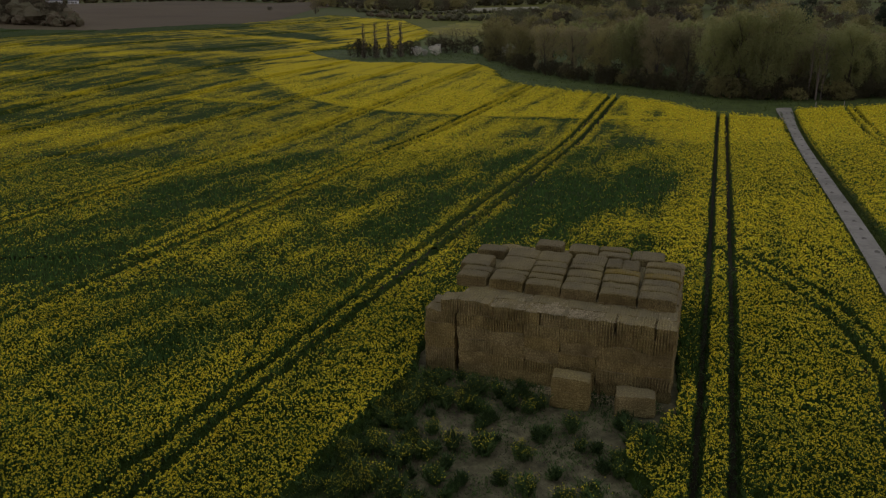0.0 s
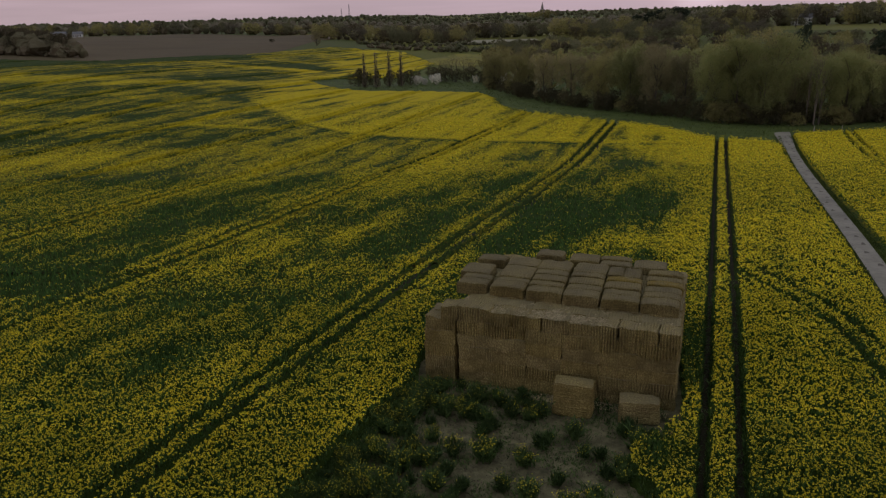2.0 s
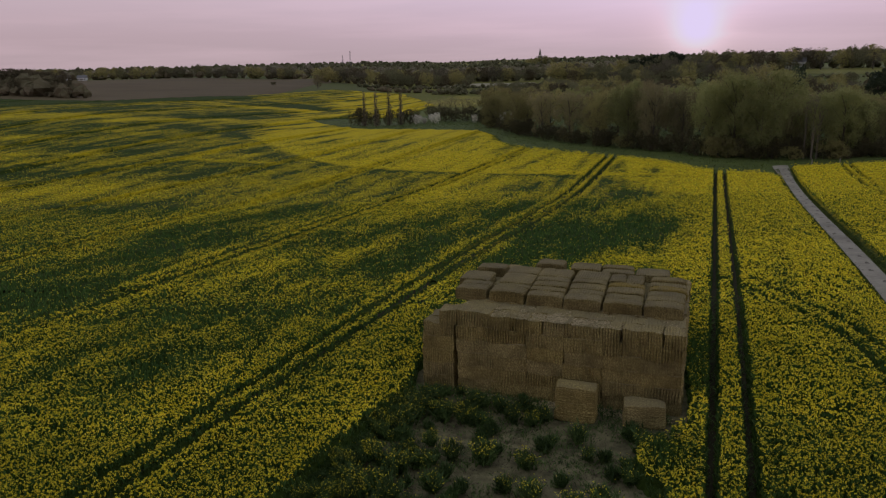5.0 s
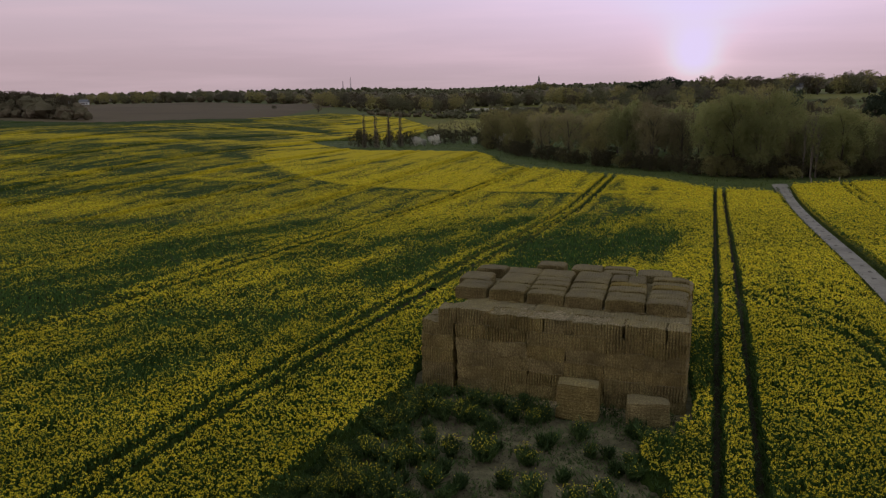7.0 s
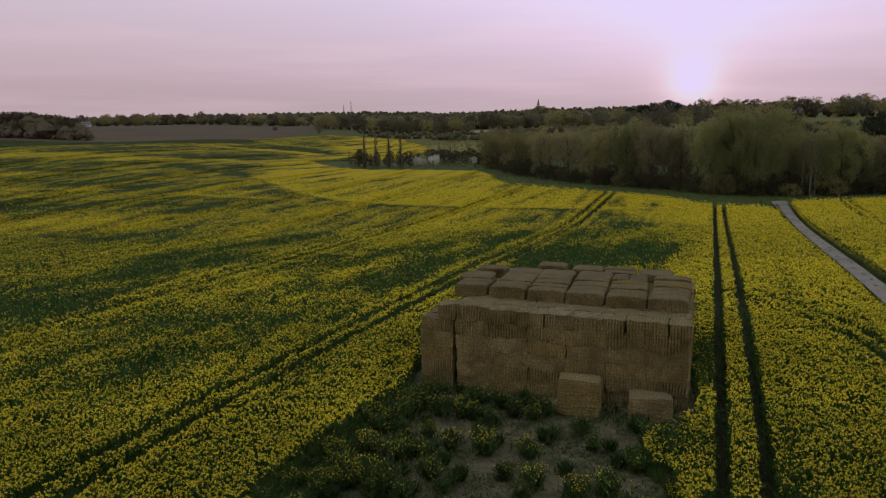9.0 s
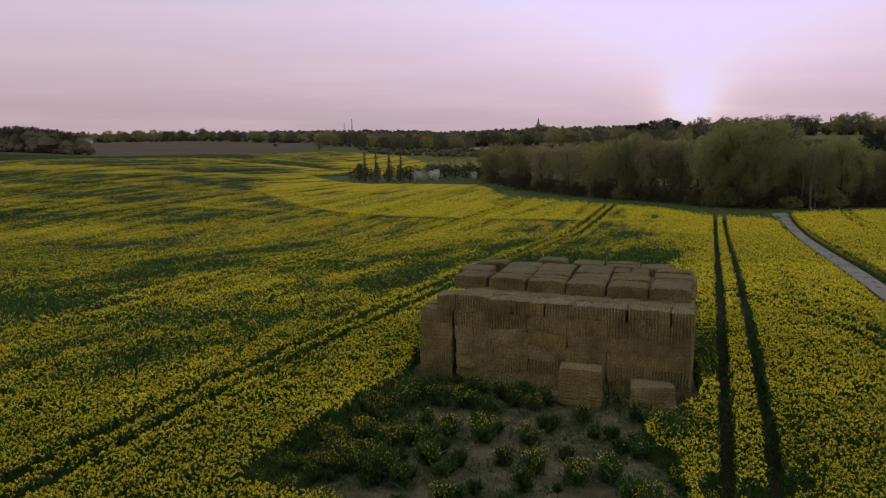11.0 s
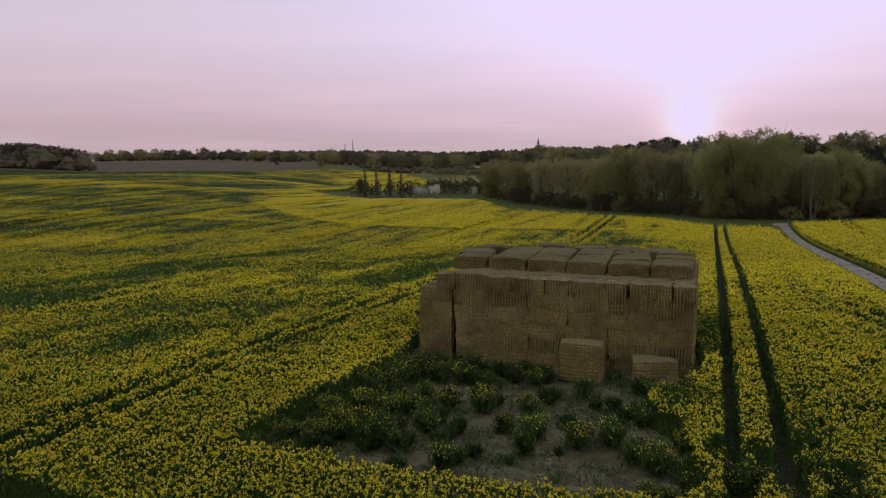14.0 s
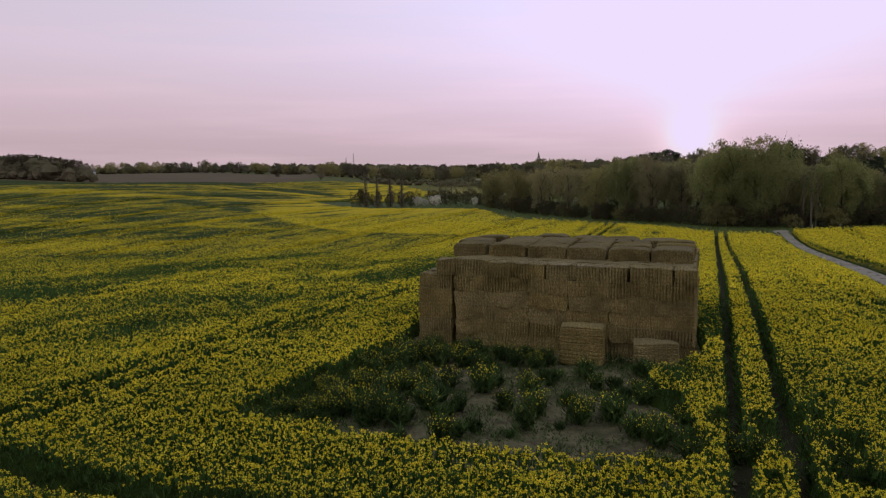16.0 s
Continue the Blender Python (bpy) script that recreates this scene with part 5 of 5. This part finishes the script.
def edge_y(x):
    xs, ys = [p[0] for p in EDGE], [p[1] for p in EDGE]
    return float(np.interp(x, xs, ys))


for x, y, kind, h, w in FRINGE:
    set_tree(kind, x + rng.uniform(-0.6, 0.6), y + rng.uniform(0, 2), h, w, rng.uniform(0, 360))
for x, y, kind, h, w in ((82, 190, "sparse", 20.5, 1.0), (73, 190, "sparse", 20, 1.0), (86.6, 176.5, "dead", 16, 0.7), (88.0, 177, "dead", 14, 0.7), (85.2, 177.5, "dead", 13.5, 0.6), (90, 192, "brown", 14, 1.0), (189, 332, "conifer", 15.5, 1.3), (212, 455, "conifer", 13, 0.8), (198, 340, "conifer", 12, 1.0), (64, 203, "brown", 15, 1.0), (91, 204, "pine", 19, 0.7)):
    set_tree(kind, x, y, h, w, rng.uniform(0, 360))
placed = []
tries = 0
while len(placed) < 105 and tries < 6000:
    tries += 1
    x, y = rng.uniform(18, 175), rng.uniform(180, 370)
    back = y - edge_y(x)
    if back < 9 or y > 330:
        continue
    if any((x - a) ** 2 + (y - b) ** 2 < (7.6 + 0.02 * back) ** 2 for a, b in placed):
        continue
    placed.append((x, y))
    h = np.interp(x, (20, 45, 70, 100, 170), (12, 14, 16, 12, 10)) * rng.uniform(0.85, 1.12) * (1 - 0.25 * ease((back - 25) / 50))
    set_tree("inner" if back > 16 else str(rng.choice(["olive", "olive", "brown", "willow"])), x, y, float(h), rng.uniform(0.95, 1.35), rng.uniform(0, 360))
# the scrub at its foot, mostly dark to stand in for the shade there
for i in range(84):
    x = 14 + 122 * (i + rng.uniform(0, 1)) / 84
    set_tree(str(rng.choice(["bush", "bush", "greenbush", "bush", "bush"])), x, edge_y(x) - rng.uniform(-2.5, 3.0), rng.uniform(2.4, 4.8), rng.uniform(0.9, 1.3), rng.uniform(0, 360))

# the poplars, the blossoming bushes and the scrub round the hollow
for x, y, h in ((-33.0, 299.5, 13.4), (-28.4, 300, 13.8), (-23.4, 303, 14.2), (-18.8, 305, 13.8)):
    set_tree("poplar", x, y, h, 1.0, rng.uniform(0, 360))
for x, y, h, w in ((-12.6, 306, 3.5, 0.95), (-9.2, 305.5, 2.4, 0.7), (-5.0, 306.5, 3.9, 1.0), (21.0, 292, 5.0, 0.75), (24.4, 291, 4.0, 0.55), (11, 306, 3.2, 0.5)):
    set_tree("blossom", x, y, h, w, rng.uniform(0, 360))
for x, y, h, w in ((-36, 303, 5.6, 1.1), (-33, 301, 5.4, 0.9), (-28.6, 302, 5.0, 0.8), (-24, 305, 5.0, 0.8), (-19, 307, 5.0, 1.0), (-15, 308, 5.6, 1.0), (-1, 316, 5.5, 1.1), (3, 315, 4.5, 1.0), (8, 314, 5.2, 1.1), (13, 308, 4.6, 1.0), (17, 300, 5.6, 1.1), (-6, 322, 5.6, 1.0), (19, 306, 7.0, 1.1), (16, 290, 4.2, 1.1)):
    set_tree("bush", x, y, h, w, rng.uniform(0, 360))
for x, y, h in ((-3, 322, 9.5), (2, 318, 10.5), (6.5, 324, 9.5), (10.5, 317, 9), (14.5, 320, 9.5), (19, 313, 9.5), (24, 330, 11), (33, 340, 12), (-8, 328, 8.5), (-1, 330, 9), (4, 333, 9), (9, 329, 9.5)):
    set_tree("bare", x, y, h, 0.9, rng.uniform(0, 360))

# the oak beyond the crest and lone bushes
set_tree("brown", -92, 540, 9.5, 1.25, 40)
set_tree("bush", -128, 560, 2.4, 1.2, 10)
for x, y, h in ((184, 664, 16), (195, 668, 17.5), (206, 672, 15), (173, 658, 15), (164, 660, 13.5), (179, 655, 12)):
    set_tree("pine", x, y, h, 1.2, rng.uniform(0, 360))
for x, y, h in ((272, 605, 17), (300, 612, 16), (335, 600, 18), (240, 625, 16), (222, 640, 17), (355, 590, 17)):
    set_tree("sparse", x, y, h, 1.3, rng.uniform(0, 360))
# the trees just beyond the wood
for i in range(26):
    f = (i + rng.uniform(0, 1)) / 26
    set_tree("far", 22 + 106 * f, 378 + 20 * f + rng.uniform(-10, 10), rng.uniform(8.5, 12), rng.uniform(1.05, 1.5), rng.uniform(0, 360), int(rng.choice([0, 0, 1, 2, 2, 3])))
for x in (160, 172, 186, 199):
    set_tree("far", x, 1490, 15 + 4 * (x == 186), 1.6, 3 * x, 0, 0.6)


def tree_belts(rows, choice, label, seed):
    """Trees in belts too far to count, from the far kinds' own forms: rows of (x0, y0, x1, y1, trees, lowest, highest, depth)."""
    r = np.random.default_rng(seed)
    stock = {}
    for kind in sorted(set(choice)):
        for piece in [c for c in KINDS["far"][kind].children if c.name.startswith("crown")]:
            co = np.empty(len(piece.data.vertices) * 3)
            piece.data.vertices.foreach_get("co", co)
            tri = np.array([p.vertices[:3] for p in piece.data.polygons] + [(p.vertices[0], p.vertices[2], p.vertices[3]) for p in piece.data.polygons if len(p.vertices) == 4])
            stock.setdefault(kind, []).append((co.reshape(-1, 3), tri, piece.data.materials[0]))
    heap = {}
    for x0, y0, x1, y1, n, lo, hi, depth in rows:
        for i in range(n):
            f = (i + r.uniform(0, 1)) / n
            x, y = x0 + (x1 - x0) * f, y0 + (y1 - y0) * f + r.uniform(-depth, depth)
            h, wide, a = r.uniform(lo, hi) / 10, r.uniform(1.05, 1.5), r.uniform(0, 6.28)
            for V, F, material in stock[int(r.choice(choice))]:
                W = np.c_[V[:, 0] * math.cos(a) - V[:, 1] * math.sin(a), V[:, 0] * math.sin(a) + V[:, 1] * math.cos(a), V[:, 2]] * h * np.array([wide, wide, 1])
                heap.setdefault(material.name, []).append((W + np.array([x, y, float(terrain(x, y)) - 0.1]), F, material))
    for name, items in heap.items():
        start = np.cumsum([0] + [len(q[0]) for q in items[:-1]])
        V, F = np.concatenate([q[0] for q in items]), np.concatenate([q[1] + k for q, k in zip(items, start)])
        tagged(part_np("distant_woodland", V, F, items[0][2]), label, "woodland", kind="stuff")


tree_belts(((58, 432, 170, 428, 20, 8, 11.5, 10), (30, 478, 110, 505, 14, 6, 10, 8), (110, 520, 225, 535, 22, 8, 12, 12), (95, 585, 225, 600, 22, 9, 13, 12),
            (-60, 690, 120, 705, 26, 9, 13, 12), (95, 665, 420, 615, 44, 11, 16.5, 14), (-112, 640, 20, 620, 20, 8, 12, 8), (-430, 765, -95, 748, 44, 8, 11.5, 10), (-95, 745, 70, 720, 20, 7, 11, 8),
            (150, 338, 236, 350, 15, 7, 10.5, 8), (165, 380, 285, 402, 20, 7, 10.5, 12), (185, 440, 320, 468, 24, 5, 8.5, 10), (283, 628, 306, 630, 4, 5, 7, 2)),
           (0, 0, 1, 2, 2, 3), "belts of trees in early leaf on the far slopes", 71)
tree_belts(((-186, 381, -336, 408, 26, 10, 12.5, 7),), (1,), "dark leafless trees of the western wood", 72)


def lobe_form():
    bm = bmesh.new()
    bmesh.ops.create_icosphere(bm, subdivisions=2, radius=1.0)
    V, F = np.array([v.co[:] for v in bm.verts]), np.array([[v.index for v in f.verts] for f in bm.faces])
    bm.free()
    return V, F


def far_woods(rows, leaf, label, seed, lobes=3, sprays=60, fine=0.16):
    """Distant trees that nobody could count: heaps of uneven lobes with sprays round them, in rows of (x0, y0, x1, y1, trees, lowest, highest, depth)."""
    r = np.random.default_rng(seed)
    LV, LF = lobe_form()
    C, R = [], []
    for x0, y0, x1, y1, n, lo, hi, depth in rows:
        s = (np.arange(n) + r.uniform(0, 1, n)) / n
        x, y = x0 + (x1 - x0) * s, y0 + (y1 - y0) * s + r.uniform(-depth, depth, n)
        h = r.uniform(lo, hi, n) * r.choice([0.75, 1.0, 1.1], n)
        for q in range(lobes):
            up = (0.36, 0.64, 0.5, 0.45)[q]
            d = 0.0 if q == 1 else 0.30
            a = r.uniform(0, 6.28, n)
            C.append(np.c_[x + d * h * np.cos(a), y + d * h * np.sin(a), terrain(x, y) - 0.3 + h * up * r.uniform(0.9, 1.1, n)])
            R.append(h * (0.40, 0.30, 0.30, 0.28)[q] * r.uniform(0.8, 1.15, n))
    C, R = np.concatenate(C), np.concatenate(R)
    body = C[:, None, :] + LV[None] * R[:, None, None] * np.clip(1 + r.normal(0, 0.15, (len(C), len(LV), 1)), 0.6, 1.35) * np.array([1.1, 1.1, 0.95])
    V0 = body.reshape(-1, 3)
    F0 = (LF[None] + (np.arange(len(C)) * len(LV))[:, None, None]).reshape(-1, 3)
    per = max(1, sprays // lobes)
    d = r.normal(0, 1, (len(C), per, 3)) + np.array([0, 0, 0.4])
    d /= np.linalg.norm(d, axis=2)[..., None]
    P = (C[:, None, :] + d * (R[:, None] * r.uniform(0.9, 1.2, (len(C), per)))[..., None]).reshape(-1, 3)
    W, G = strew(r, SPRAY_V * np.array([1, 1.6, 1]), SPRAY_F, P, np.repeat(R, per) * fine * 2.2 * r.uniform(0.5, 1.4, len(P)), lean=0.6)
    tagged(part_np("distant_woodland", np.concatenate([V0, W]), np.concatenate([F0, G + len(V0)]), M_LEAF[leaf]), label, "woodland", kind="stuff")


far_woods([(-430, 772, -95, 752, 60, 5, 8, 12), (-60, 556, 10, 536, 26, 2.5, 4.5, 3), (-110, 645, 20, 626, 36, 3, 6, 8)], "umber", "greyish hedges and woods in early leaf across the far fields", 1)
far_woods([(-182, 374, -380, 414, 50, 7, 13.0, 8), (-178, 367, -380, 404, 80, 3, 7, 3)], "umber", "dark leafless wood on the western rise", 4)
far_woods([(30, 390, 120, 405, 16, 5, 8, 12), (120, 690, 420, 622, 50, 6, 10, 12), (-60, 695, 120, 712, 30, 5, 8, 12),
           (215, 530, 330, 520, 60, 2, 3.5, 4), (-70, 590, 80, 585, 70, 2, 4, 3), (-10, 520, 50, 505, 26, 3, 6, 6)],
          "hazy_sage", "olive green woods in early leaf on the far slope", 2)
far_woods([(-900, 900, 500, 880, 330, 6, 10, 25), (-1200, 1150, 700, 1120, 360, 7, 11, 30)], "grey", "bands of leafless hedges and woods beyond the fields", 3)
far_woods([(-1400, 1450, 1000, 1420, 400, 8, 13, 40), (-1700, 1900, 1500, 1900, 440, 9, 14, 50), (-2200, 2650, 2200, 2650, 460, 6, 12, 120)],
          "hazy_sage", "bands of distant hedges and woods on the horizon", 5, 2, 12)


# ---- far buildings, masts and posts ----
def cottage(x, y, turn, w, d, h, label):
    root = new("house")
    root.matrix_world = pose(x, y, float(terrain(x, y)) - 0.2, 0, 0, turn)
    part("wall", box_bm(w, d, h, 0.05), M_WALL, root)
    bm = bmesh.new()
    a, b, c = w / 2 + 0.4, d / 2 + 0.4, h - 0.1
    v = [bm.verts.new(p) for p in ((-a, -b, c), (a, -b, c), (a, b, c), (-a, b, c), (-a, 0, c + d * 0.42), (a, 0, c + d * 0.42))]
    for f in ((0, 1, 5, 4), (2, 3, 4, 5), (0, 4, 3), (1, 2, 5), (3, 2, 1, 0)):
        bm.faces.new([v[i] for i in f])
    roof = part("roof", bm, M_ROOF, root)
    chimney = part("chimney", box_bm(0.9, 0.7, 2.0, 0.03), M_STONE, roof)
    chimney.location = (w * 0.3, 0, c + d * 0.3)
    for i in range(4):
        for level in (0.9, 3.4):
            if level + 1.2 < h:
                win = part("window", box_bm(1.1, 0.12, 1.2, 0.02), M_GLASS, root)
                win.location = (-w / 2 + w * (i + 0.5) / 4, -d / 2 - 0.03, level)
    door = part("door", box_bm(1.0, 0.14, 2.0, 0.02), M_POST, root)
    door.location = (w * 0.02, -d / 2 - 0.03, 0.0)
    return tagged(root, label, "house", "far houses")


cottage(-368, 728, 12, 13, 6, 3.4, "white plastered farmhouse with slate roof beyond the ploughed field")
cottage(-352, 732, 8, 8, 6, 3.0, "white plastered outbuilding beside the far farmhouse")
cottage(292, 640, -20, 16, 9, 6.0, "pale house among the trees on the far hill")


def mast(x, y, height):
    root = new("radio_mast")
    root.matrix_world = pose(x, y, float(terrain(x, y)), 0, 0, 20)
    for q in range(3):
        a = q * 2.094
        v, f = limb([((2.4 * math.cos(a), 2.4 * math.sin(a), 0), 0.35), ((0.6 * math.cos(a), 0.6 * math.sin(a), height), 0.25)], 5)
        part_np("leg", np.array(v), np.array(f), M_STEEL, root)
    for i in range(8):
        z = height * (i + 0.5) / 8
        part("brace", box_bm(3.6 - 2.6 * z / height, 0.25, 0.25), M_STEEL, root).location = (0, 0, z)
    return tagged(root, "slender grey lattice mast on the horizon", "radio mast", "far masts")


mast(-229, 1820, 36)
mast(-250, 1840, 27)

spire = new("church")
spire.matrix_world = pose(186, 1517, float(terrain(186, 1517)), 0, 0, 15)
part("tower", box_bm(7, 7, 20, 0.1), M_STONE, spire)
bm = bmesh.new()
bmesh.ops.create_cone(bm, cap_ends=True, segments=8, radius1=3.2, radius2=0.1, depth=14, matrix=Matrix.Translation((0, 0, 27.5)))
part("spire", bm, M_STONE, spire)
part("nave", box_bm(20, 9, 9, 0.1), M_STONE, spire).location = (12, 0, 0)
tagged(spire, "distant stone church with pointed spire above trees", "church")

for x, y, h in ((81.5, 165.5, 1.5), (88.0, 166.0, 1.4)):
    post = new("marker_post")
    post.matrix_world = pose(x, y, float(terrain(x, y)), 0, 2, 0)
    part("shaft", box_bm(0.16, 0.16, h, 0.02), M_POST, post)
    part("cap", box_bm(0.2, 0.2, 0.06, 0.015), M_POST, post).location = (0, 0, h)
    tagged(post, "pale weathered wooden post at the end of the track", "post", "posts by the track")
